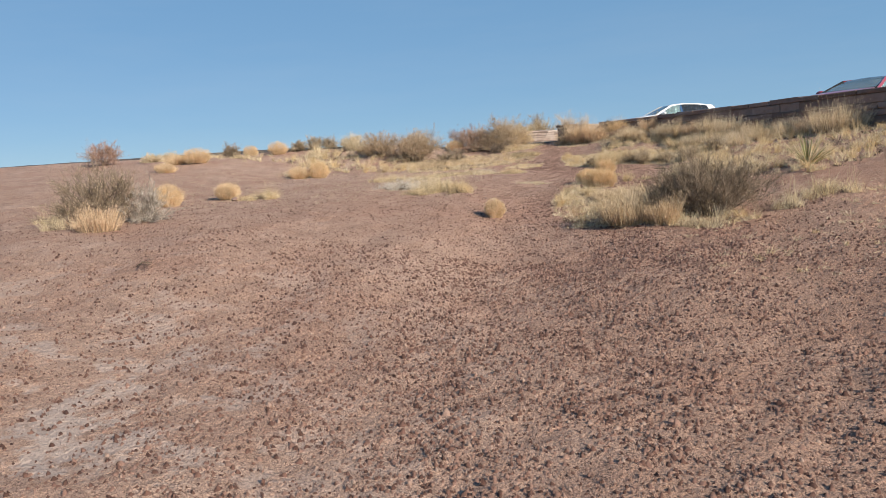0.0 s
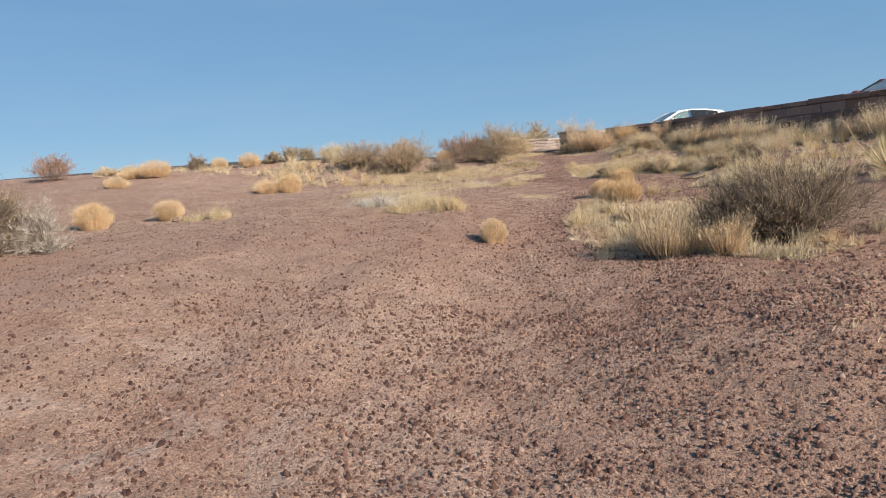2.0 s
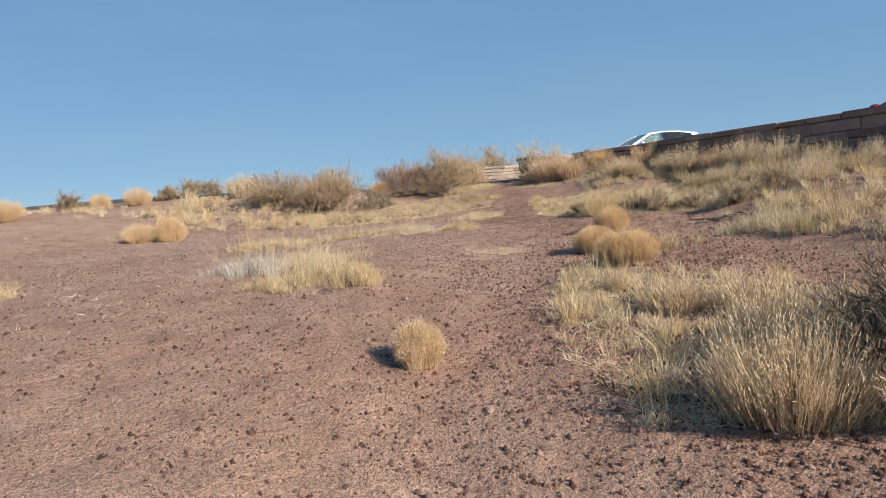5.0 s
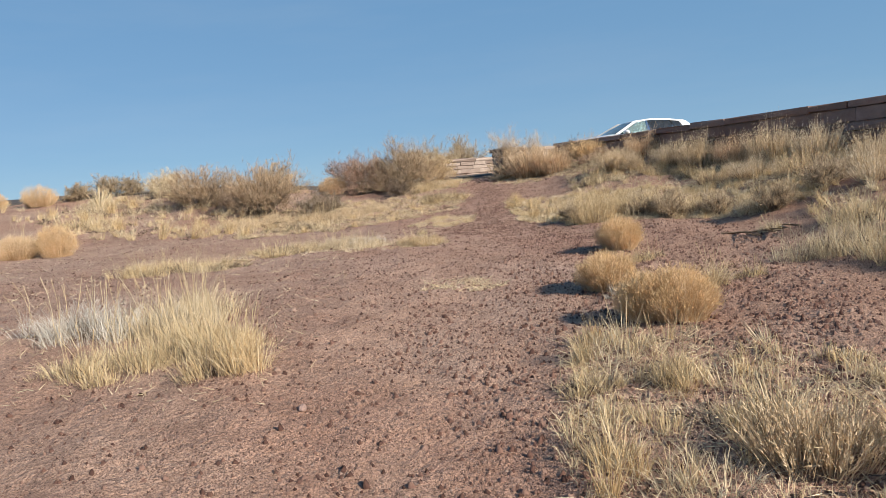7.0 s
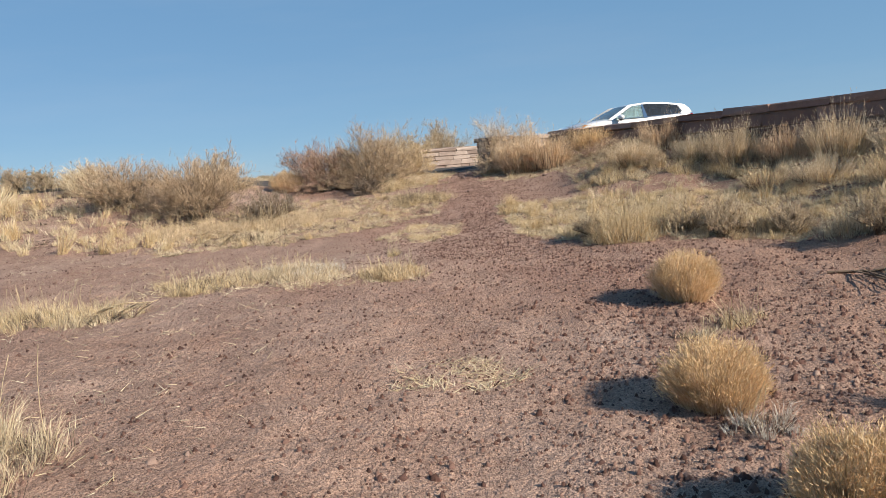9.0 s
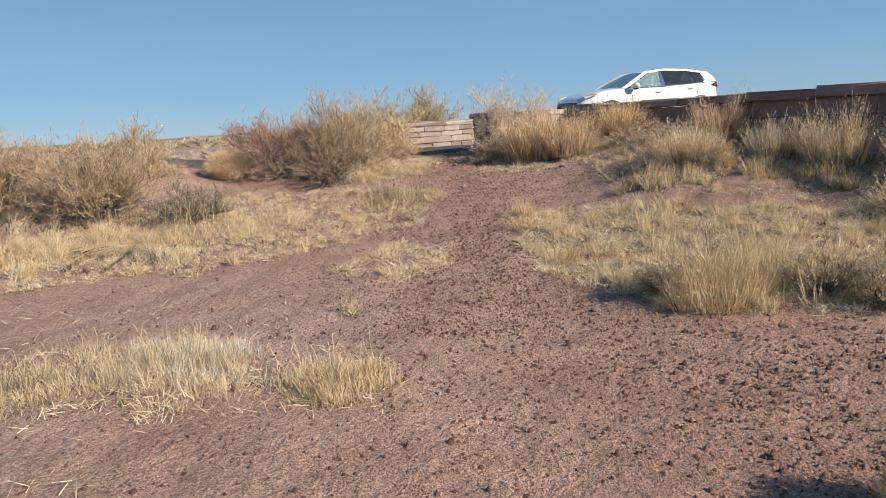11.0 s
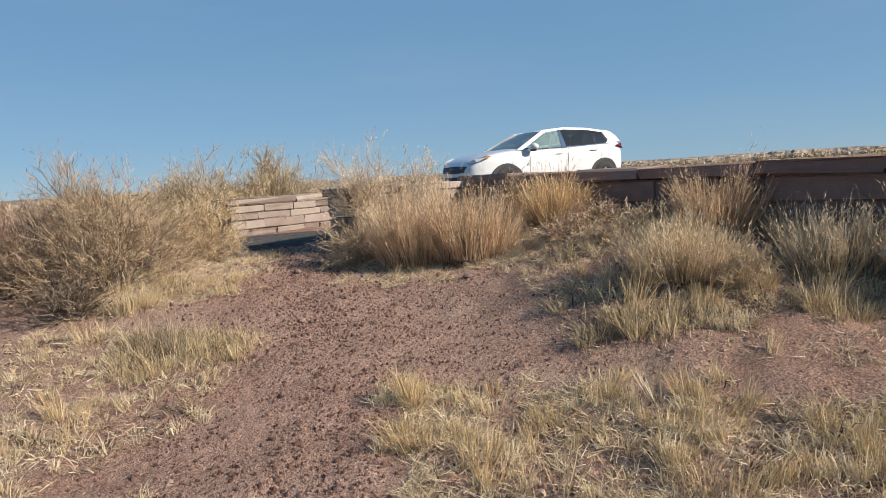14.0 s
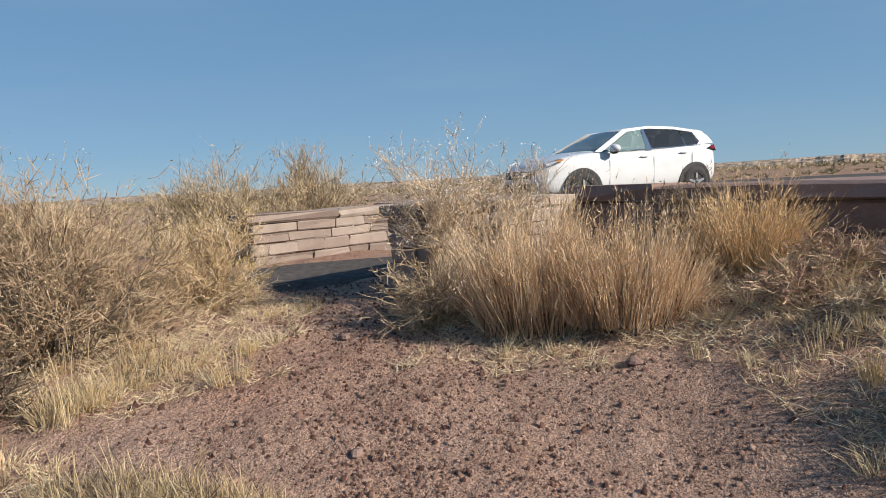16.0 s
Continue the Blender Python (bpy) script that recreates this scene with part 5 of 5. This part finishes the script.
def car(name, label, where, ground_z, heading, paint, tall=1.0, size=1.0):
    """A five-door car, nose along its own +x; heading in degrees."""
    root = new(name)
    root.matrix_world = pose(where[0], where[1], ground_z, 0, 0, heading)
    tagged(root, label, "car", "cars parked behind the wall")

    def add(part_name, v, f, material, words="", smoothed=False, parent=None):
        ob = part(part_name, mesh_of(part_name, [((x if x > -1.6 else -1.6 + (x + 1.6) * .75) * size, y * size, z * tall) for x, y, z in v], f, material, not smoothed), parent or root, words)
        return ob

    # body shell
    st = [(2.25, .55, .46, .60, .0), (2.20, .70, .36, .74, .01), (2.08, .82, .27, .87, .02), (1.80, .90, .23, .985, .035), (1.34, .93, .22, 1.05, .05), (0.95, .935, .22, 1.085, .04),
          (0.40, .935, .22, 1.06, .0), (-0.40, .935, .22, 1.09, .0), (-1.30, .93, .22, 1.14, .0), (-1.80, .91, .26, 1.18, .0), (-2.10, .87, .33, 1.17, .0), (-2.21, .80, .42, 1.08, .0), (-2.24, .62, .50, .92, .0)]
    v, f = [], []
    for x, w, lo, hi, crown in st:
        half = [(0, lo), (w * .88, lo), (w * .975, lo + .1), (w, lo + .36 * (hi - lo)), (w * .985, lo + .62 * (hi - lo)), (w * .975, lo + .8 * (hi - lo)), (w * .935, hi - .02), (w * .86, hi + crown * .3), (w * .45, hi + crown), (0, hi + crown * 1.15)]
        ring = half + [(-y, z) for y, z in reversed(half[1:-1])]
        v += [(x, y, z) for y, z in ring]
    n = len(ring)
    for i in range(len(st) - 1):
        for j in range(n):
            f.append((i * n + j, i * n + (j + 1) % n, (i + 1) * n + (j + 1) % n, (i + 1) * n + j))
    f += [tuple(range(n))[::-1], tuple((len(st) - 1) * n + j for j in range(n))]
    body = add("body", v, f, paint, "glossy painted body shell", True)
    sub = body.modifiers.new("round", "SUBSURF")
    sub.levels = sub.render_levels = 2

    def side(z):
        return .865 - (z - 1.08) * .50

    # cabin lining, seats
    v, f = plate([(.90, y, 1.135) for y in (-.74, .74)] + [(-1.9, y, 1.215) for y in (.74, -.74)], .02, (0, 0, -1))
    add("cabin_floor", v, f, INTERIOR)
    for x in (0.0, -.95):
        for y in (-.36, .36):
            b, fb = block(random.Random(4), .16, .46, .44, 0, .05)
            add("seat", [(p + x - .1 - (r * .2), q + y, r + .98) for p, q, r in b], fb, SEAT_CLOTH)
            b, fb = ball(.06, .13, .1, (x - .2, y, 1.46))
            add("headrest", b, fb, SEAT_CLOTH, "", True)
    b, fb = ball(.22, .70, .08, (.78, 0, 1.08))
    add("dashboard", b, fb, INTERIOR, "", True)
    # roof
    v, f, m = [], [], 9
    line = [(.16, 1.515), (0.0, 1.56), (-.5, 1.60), (-1.1, 1.575), (-1.6, 1.515), (-1.86, 1.465)]
    for x, z in line:
        for j in range(m):
            s = -1 + 2 * j / (m - 1)
            v.append((x - .05 * s * s, s * .615, z - .05 * s * s - (.03 if abs(s) > .99 else 0)))
    for i in range(len(line) - 1):
        for j in range(m - 1):
            f.append((i * m + j, i * m + j + 1, (i + 1) * m + j + 1, (i + 1) * m + j))
    add("roof", v, f, paint if paint == WHITE_PAINT else DARK_ROOF, "", True)
    v, f = plate([(-1.80, -.58, 1.445), (-2.05, -.52, 1.40), (-2.05, .52, 1.40), (-1.80, .58, 1.445)], .035, (0, 0, 1))
    add("spoiler", v, f, paint)
    v, f = plate([(-1.45, -.02, 1.53), (-1.62, -.02, 1.505), (-1.62, .02, 1.505), (-1.54, .0, 1.575)], .01, (0, 1, 0))
    add("aerial_fin", v, f, paint)
    # windscreens
    for nm, rows in (("windscreen", [(1.08, .76, 1.075), (.62, .68, 1.315), (.17, .585, 1.515)]), ("rear_window", [(-2.12, .66, 1.19), (-1.98, .62, 1.32), (-1.86, .57, 1.44)])):
        v, f, m = [], [], 7
        for x, w, z in rows:
            for j in range(m):
                s = -1 + 2 * j / (m - 1)
                v.append((x - (.10 * s * s if x > 0 else -.06 * s * s), s * w, z))
        for i in range(2):
            for j in range(m - 1):
                f.append((i * m + j, i * m + j + 1, (i + 1) * m + j + 1, (i + 1) * m + j))
        o = add(nm, v, f, CAR_GLASS if nm == "windscreen" else DARK_GLASS, "tinted glass pane", True)
        o.visible_shadow = False
    v, f = plate([(.90, -.70, 1.10), (.98, 0, 1.10), (.90, .70, 1.10), (.84, .68, 1.14), (.92, 0, 1.14), (.84, -.68, 1.14)], .006, (-.5, 0, -.8))
    add("windscreen_shade_band", v, f, BLACK_PLASTIC)
    for s in (-1, 1):
        def at(x, z, out=0.0):
            return (x, s * (side(z) + out), z)
        inward = (0, -s, -.3)
        # pillars and window frames, body colour; the red car's s < 0 front pillar is black
        for nm, pts in (("front_pillar", [at(1.02, 1.08), at(.86, 1.07), at(.10, 1.47), at(.16, 1.53)]),
                        ("roof_rail", [at(.16, 1.53), at(.10, 1.47), at(-.45, 1.525), at(-1.1, 1.49), at(-1.62, 1.41), at(-1.86, 1.44), at(-1.1, 1.55), at(-.45, 1.58)]),
                        ("rear_pillar", [at(-1.55, 1.42), at(-1.66, 1.22), at(-1.55, 1.14), at(-2.13, 1.17), at(-2.04, 1.31), at(-1.86, 1.44)])):
            v, f = plate(pts, .035, inward)
            add(nm, v, f, BLACK_PLASTIC if paint == RED_PAINT and nm == "front_pillar" and s < 0 else paint)
        v, f = plate([at(-.33, 1.52, .004), at(-.27, 1.52, .004), at(-.23, 1.07, .004), at(-.36, 1.07, .004)], .03, inward)
        add("middle_pillar", v, f, CHROME if paint == WHITE_PAINT else BLACK_PLASTIC)
        v, f = plate([at(.90, 1.075, .006), at(.90, 1.065, .006), at(-1.64, 1.125, .006), at(-1.64, 1.14, .006)], .012, inward)
        add("window_trim", v, f, CHROME)
        for nm, mat, pts in (("front_window", CAR_GLASS, [at(.84, 1.08, -.008), at(-.24, 1.08, -.008), at(-.28, 1.52, -.008), at(.06, 1.47, -.008)]),
                             ("rear_door_window", DARK_GLASS, [at(-.36, 1.09, -.008), at(-1.24, 1.12, -.008), at(-1.22, 1.48, -.008), at(-.34, 1.52, -.008)]),
                             ("quarter_window", DARK_GLASS, [at(-1.27, 1.12, -.008), at(-1.60, 1.15, -.008), at(-1.54, 1.42, -.008), at(-1.26, 1.475, -.008)])):
            v, f = plate(pts, .005, inward)
            add(nm, v, f, mat).visible_shadow = False
        # mirror, handles, seams, cladding
        v, f = ball(.10, .13, .085, (.66, s * 1.03, 1.13))
        mirror = add("wing_mirror", v, f, paint, "", True)
        v, f = ball(.07, .10, .035, (.66, s * 1.01, 1.055))
        add("mirror_foot", v, f, BLACK_PLASTIC, "", True, mirror)
        for x, z in ((-.12, .945), (-1.12, .99)):
            v, f = ball(.11, .022, .02, (x, s * .925, z))
            add("door_handle", v, f, paint, "", True)
        for x, z0, z1 in ((.74, .36, 1.05), (-.33, .34, 1.07), (-1.32, .62, 1.10)):
            v, f = plate([(x, s * .936, z0), (x - .006, s * .936, z0), (x - .05, s * .918, z1), (x - .044, s * .918, z1)], .004, (0, -s, 0))
            add("door_seam", v, f, BLACK_PLASTIC)
        v, f = plate([(1.0, s * .938, .36), (-.95, s * .938, .36), (-.95, s * .93, .22), (1.0, s * .93, .22)], .012, (0, -s, 0))
        add("sill_cladding", v, f, BLACK_PLASTIC, "matt black sill strip")
        v, f = plate([(2.13, s * .60, .80), (2.02, s * .80, .84), (1.78, s * .895, .93), (1.70, s * .895, .955), (1.80, s * .87, .985), (2.04, s * .74, .91), (2.14, s * .56, .85)], .03, (-.6, -s * .5, 0))
        add("headlight", [(p + .035, q + s * .018, r) for p, q, r in v], f, CLEAR_LENS, "slanted clear headlight")
        v, f = plate([(1.90, s * .865, .90), (1.78, s * .905, .935), (1.72, s * .91, .96), (1.80, s * .89, .965)], .02, (-.4, -s, 0))
        add("indicator", [(p + .04, q + s * .025, r) for p, q, r in v], f, AMBER_LENS)
        v, f = plate([(-1.86, s * .885, 1.075), (-2.08, s * .865, 1.04), (-2.20, s * .80, 1.00), (-2.21, s * .74, 1.00), (-2.20, s * .74, 1.08), (-2.08, s * .84, 1.13)], .03, (.6, -s * .6, 0))
        add("tail_light", [(p - .03, q + s * .025, r) for p, q, r in v], f, RED_LENS, "dark red tail light")
        for x in (1.34, -1.42):
            arc = [(x + .44 * math.cos(a), s * .938, .34 + .44 * math.sin(a)) for a in np.linspace(-.25, math.pi + .25, 15)]
            hole = [(x + .385 * math.cos(a), s * .938, .34 + .385 * math.sin(a)) for a in np.linspace(math.pi + .25, -.25, 15)]
            vv = arc + hole[::-1]
            vv = vv + [(p, q - s * .05, r) for p, q, r in vv]
            ff = [(i, i + 1, 16 + i, 15 + i) for i in range(14)] + [(15 + i, 16 + i, 46 + i, 45 + i) for i in range(14)] + [(i, 30 + i, 31 + i, i + 1) for i in range(14)]
            add("wheel_arch", vv, ff, BLACK_PLASTIC, "matt black arch trim")
            v, f = lathe_y([(.0, 0.0), (.386, 0.0), (.386, -s * .02)], (x, s * .934, .34), 28)
            add("wheel_well", v, f, INTERIOR)
            wheel = new("wheel")
            wheel.parent = root
            v, f = lathe_y([(.21, s * .02), (.24, s * .03), (.325, s * .022), (.345, -s * .01), (.345, -s * .17), (.30, -s * .2)], (x, s * .935, .345), 32)
            add("tyre", v, f, RUBBER, "", True, wheel)
            v, f = lathe_y([(.0, s * .012), (.05, s * .014), (.06, -s * .01), (.19, -s * .02), (.205, s * .02), (.215, s * .02), (.215, -s * .1)], (x, s * .937, .345), 32)
            rim = add("rim", v, f, INTERIOR, "", True, wheel)
            for k in range(5):
                a = 2 * math.pi * k / 5 + .3
                c1, s1 = math.cos(a), math.sin(a)
                pts = [(x + .03 * c1 - .028 * s1, s * .957, .345 + .03 * s1 + .028 * c1), (x + .2 * c1 - .022 * s1, s * .957, .345 + .2 * s1 + .022 * c1),
                       (x + .2 * c1 + .022 * s1, s * .957, .345 + .2 * s1 - .022 * c1), (x + .03 * c1 + .028 * s1, s * .957, .345 + .03 * s1 - .028 * c1)]
                v, f = plate(pts, .015, (0, -s, 0))
                add("spoke", v, f, ALLOY, "", False, wheel)
    v, f = plate([(2.235, -.5, .62), (2.25, 0, .60), (2.235, .5, .62), (2.18, .58, .76), (2.20, 0, .78), (2.18, -.58, .76)], .02, (-1, 0, 0))
    add("grille", [(p + .02, q, r) for p, q, r in v], f, BLACK_PLASTIC, "black front grille")
    v, f = plate([(2.22, -.6, .36), (2.26, 0, .34), (2.22, .6, .36), (2.24, .55, .52), (2.27, 0, .52), (2.24, -.55, .52)], .02, (-1, 0, 0))
    add("lower_intake", [(p + .015, q, r) for p, q, r in v], f, BLACK_PLASTIC)
    return root


car("white_car", "white five-door crossover car with dark rear windows, parked behind the wall", (2.81, 36.6), LOT, 199.9, WHITE_PAINT, 1.0, 1.03)
car("red_car", "red car with a dark windscreen, parked behind the wall", (7.6, 24.25), LOT, 224.0, RED_PAINT, 0.82)

# asphalt of the parking area
lot_edge = [(-1.3, 30.6), (-1.0, 28.3), (-0.1, 27.6), (2.3, 23.8), (5.0, 19.5), (8.1, 14.6), (12, 14.6), (30, 18), (24, 44), (12, 50), (2, 46), (-2, 38)]
lot = new("parking_lot", mesh_of("parking_lot", [(x, y, LOT) for x, y in lot_edge] + [(x, y, LOT - 0.9) for x, y in lot_edge],
                                 [tuple(range(len(lot_edge)))[::-1]] + [(i, (i + 1) % len(lot_edge), len(lot_edge) + (i + 1) % len(lot_edge), len(lot_edge) + i) for i in range(len(lot_edge))], ASPHALT))
tagged(lot, "worn grey asphalt of the parking area behind the wall", "parking lot", kind="structure")


# ---- gravel and litter ----
def gravel(name, label, n, reach, lo, hi, seed, patchy, first=1.2, last=27.4, aside=0.0):
    """Countless small angular stones scattered beside the trail."""
    rng = np.random.default_rng(seed)
    y = rng.uniform(first, last, n)
    x = np.interp(y, TRAIL_Y, TRAIL_X) + aside + rng.normal(0, 1.0, n) * np.interp(y, [0, 8, 14, 20, 27], [reach, reach, reach * 0.8, reach * 0.6, reach * 0.5])
    keep = (waves(x, y, seed + 1, 1.0, 4) + 0.25 * waves(x, y, seed + 2, 3.4, 2) > rng.uniform(-1.2, 0.9, n) * patchy - 0.12) & ((x > -2.0) | (rng.uniform(0, 1, n) < 0.75)) & (rng.uniform(0, 1, n) < np.interp(y, [0, 12, 17, 27], [1, 1, 0.7, 0.65]))
    x, y = x[keep], y[keep]
    n = len(x)
    r = np.exp(rng.normal(math.log((lo + hi) / 2), 0.38, n)).clip(lo * 0.6, hi * 1.5) * np.interp(y, [0, 13, 18], [1, 1, 0.86])
    z = land(x, y) + r * 0.12
    o = np.array([[1.1, 0.8, -0.3], [-1.1, 0.8, -0.3], [-1.1, -0.8, -0.3], [1.1, -0.8, -0.3], [0.45, 0, 0.75], [-0.45, 0, 0.75]], float)
    v = o[None] * rng.uniform(0.65, 1.25, (n, 6, 1)) * r[:, None, None]
    v[:, 4:, :2] += rng.uniform(-0.35, 0.35, (n, 2, 2)) * r[:, None, None]
    v[:, 4:, 2] *= rng.uniform(1.0, 2.1, (n, 1))
    a = rng.uniform(0, 6.283, n)
    c, s = np.cos(a)[:, None], np.sin(a)[:, None]
    v = np.stack([v[..., 0] * c - v[..., 1] * s, v[..., 0] * s + v[..., 1] * c, v[..., 2]], 2) + np.stack([x, y, z], 1)[:, None]
    t = np.array([[0, 1, 5], [0, 5, 4], [2, 3, 4], [2, 4, 5], [3, 0, 4], [1, 2, 5]])
    t = (t[None] + np.arange(n)[:, None, None] * 6).reshape(-1, 3)
    return tagged(new(name, tri_mesh(name, v.reshape(-1, 3), t, GRAVEL)), label, "gravel", kind="stuff")


gravel("gravel", "dark reddish-brown gravel on the trail", 84000, 2.2, 0.0048, 0.0095, 301, 1.0)
gravel("coarse_gravel", "coarser angular reddish stones", 3500, 1.9, 0.009, 0.015, 302, 0.8)


gravel("loose_grit", "small dark stones over bare crust", 46000, 2.6, 0.006, 0.0115, 303, 1.0, 1.2, 9.0)
gravel("side_gravel", "dense reddish stones east of the trail", 24000, 1.1, 0.006, 0.012, 305, 0.9, 8.0, 19.5, 1.7)
gravel("upper_gravel", "fine reddish stones on the upper trail", 30000, 1.1, 0.004, 0.0085, 306, 0.9, 19.5, 27.0)
gravel("slope_grit", "scattered dark stones on the bare rise", 30000, 3.0, 0.005, 0.0095, 304, 1.0, 5.0, 24.0, -6.5)


def litter(name, label, patches, seed, material, share=0.6):
    """Flattened straw lying between the tufts: (outline, blades to the square metre)."""
    rng = np.random.default_rng(seed)
    vs = []
    for outline, n in patches:
        px, py, _ = strewn(rng, outline, n, seed, share)
        b = np.stack([px, py, land(px, py) + 0.004], 1)
        h = rng.uniform(0, 6.283, len(px))
        l = rng.uniform(0.02, 0.12, len(px))
        q = b + np.stack([np.cos(h) * l, np.sin(h) * l, rng.uniform(0.0, 0.06, len(px))], 1)
        vs.append(slivers(rng, b, q, 0.0046))
    return tagged(new(name, tri_mesh(name, *joined(vs), material)), label, "straw", kind="stuff")


CLUMP_FOOT = [(-2.3, 13.0), (-2.3, 13.9), (-3.2, 15.3), (-4.6, 15.0), (-4.8, 14.0), (-3.9, 13.1), (-3.0, 12.8)]
OPEN_SLOPE = [(-2.6, 15.2), (-4.5, 11.5), (-9.0, 11.5), (-15.0, 18.0), (-15.0, 22.5), (-9.5, 22.0), (-5.5, 20.8), (-3.0, 20.5), (-3.0, 17.5)]
PALE_PATCH = [(-2.1, 15.9), (-1.9, 16.25), (-1.4, 16.3), (-1.3, 16.0), (-1.7, 15.8)]
WHITE_FOOT = [(-2.1, 18.4), (-2.2, 19.1), (-3.2, 19.6), (-4.9, 19.3), (-4.9, 18.4), (-3.6, 18.4)]
litter("straw_litter", "flattened dead straw between the tufts", [
    (RIGHT_MAT, 3400), (LEFT_MAT, 700), (TRAIL_MAT, 1300), (BANK, 1800), (NEAR, 1400), (SALT_FOOT, 2600), (BUSH_FOOT, 3000), (STRIP, 500), (CLUMP_FOOT, 120), (PALE_PATCH, 2600), (WHITE_FOOT, 800), (OPEN_SLOPE, 60), (SLOPE, 160), (LOW_RIGHT, 60), (LEFT_FAR, 160)], 311, PALE_STRAW, 0.72)


def stone(where, size, seed, label):
    rng = random.Random(seed)
    v, f = ball(size, size * rng.uniform(.6, .9), size * rng.uniform(.4, .6), (0, 0, size * .2), 9, 6)
    v = [tuple(c * rng.uniform(.88, 1.1) for c in p) for p in v]
    ob = new("rock", mesh_of("rock", v, f, RED_SANDSTONE))
    ob.matrix_world = pose(where[0], where[1], foot(*where), 0, 0, rng.uniform(0, 360))
    return tagged(ob, label, "rock", "loose rocks beside the trail")


for i, (x, y, s) in enumerate([(-0.62, 24.8, .045), (-2.1, 25.6, .05), (0.2, 8.6, .045), (-1.95, 24.3, .04), (-7.6, 13.5, .12), (-7.3, 13.8, .09), (2.4, 14.6, .06), (0.5, 18.9, .05), (-2.2, 13.0, .035), (-0.9, 20.0, .035)]):
    stone((x, y), s, i, "angular reddish rock lying on the soil")


def dead_stick(label, points, r, seed, wood=None):
    """A bleached fallen branch with a few side twigs; points are offsets on the ground."""
    rng = np.random.default_rng(seed)
    p = np.array([(x, y, foot(x, y) + z) for x, y, z in points])
    s = np.linspace(0, len(p) - 1, 9)
    line = np.stack([np.interp(s, np.arange(len(p)), p[:, k]) for k in range(3)], 1) + rng.normal(0, r * .5, (9, 3))
    root = new("dead_branch", tri_mesh("dead_branch", *tubes(line[None], np.linspace(r, r * .4, 9)[None]), wood or GREY_TWIG))
    tagged(root, label, "dead branch", "fallen dead branches")
    b, t = twigs_from(rng, line[None], 9, .06, .08, .2)
    for i in range(9):
        part("side_twig", tri_mesh("side_twig", *tubes(curves(b[i:i + 1], t[i:i + 1], .2, 3), np.array([[r * .4, r * .3, r * .15]])), wood or GREY_TWIG), root)
    return root


dead_stick("dark fallen dead branch on bare soil", [(1.05, 17.75, .01), (1.35, 17.7, .03), (1.75, 17.75, .01)], .018, 1, DARK_TWIG)
dead_stick("small dark dead twig on bare soil", [(-5.14, 7.0, .0), (-5.06, 7.0, .05), (-4.98, 7.04, .02)], .009, 2, BROWN_TWIG)
dead_stick("bleached dead branch in pale grass", [(-4.95, 18.15, .02), (-4.75, 18.05, .05), (-4.5, 18.2, .02)], .014, 3)
dead_stick("crooked bleached branch at the foot of a shrub", [(-5.9, 22.1, .05), (-5.55, 22.05, .14), (-5.2, 22.2, .1)], .012, 4)
dead_stick("bent pale flower stalk beside a yucca", [(3.2, 13.25, .05), (2.95, 13.4, .45), (2.8, 13.5, .8)], .009, 5)


# ---- low scrub on the plain ----
def far_scrub(name, label, n, material, seed, near, wide):
    rng = np.random.default_rng(seed)
    r = near * np.exp(rng.uniform(0, 1, n) * math.log(9))
    a = rng.uniform(-1.15, 1.15, n)
    x, y = -1.5 + r * np.sin(a), 20 + r * np.cos(a)
    keep = ~((x > -3) & (x < 26) & (y < 52) & (y > 2)) & (np.hypot(x + 4, y - 26) > 6)
    x, y, r = x[keep], y[keep], r[keep]
    c = np.repeat(np.stack([x, y, land(x, y)], 1), wide, 0)
    s = np.repeat(rng.uniform(0.1, 0.36, len(x)) * np.clip(r / 40, 0.8, 2.5), wide)[:, None]
    d = rng.normal(0, 1, (len(c), 3)) * np.array([0.7, 0.7, 0.35])
    d[:, 2] = np.abs(d[:, 2]) + 0.35
    base = c + rng.normal(0, 0.3, c.shape) * np.array([1, 1, 0]) * s
    return tagged(new(name, tri_mesh(name, *ribbons(rng, base, base + d * s, np.zeros_like(base), 0.05 * np.repeat(np.clip(r / 40, 0.5, 4), wide)), material)), label, "scrub", kind="stuff")


far_scrub("distant_scrub", "low grey scrub dotted over the distant plain", 1400, SAGE, 401, 26, 12)
far_scrub("distant_grass", "straw-coloured grass tufts over the distant plain", 1400, PLAIN_GRASS, 402, 24, 10)
far_scrub("distant_brush", "dark olive brush scattered over the distant plain", 1500, OLIVE_LEAF, 403, 26, 12)
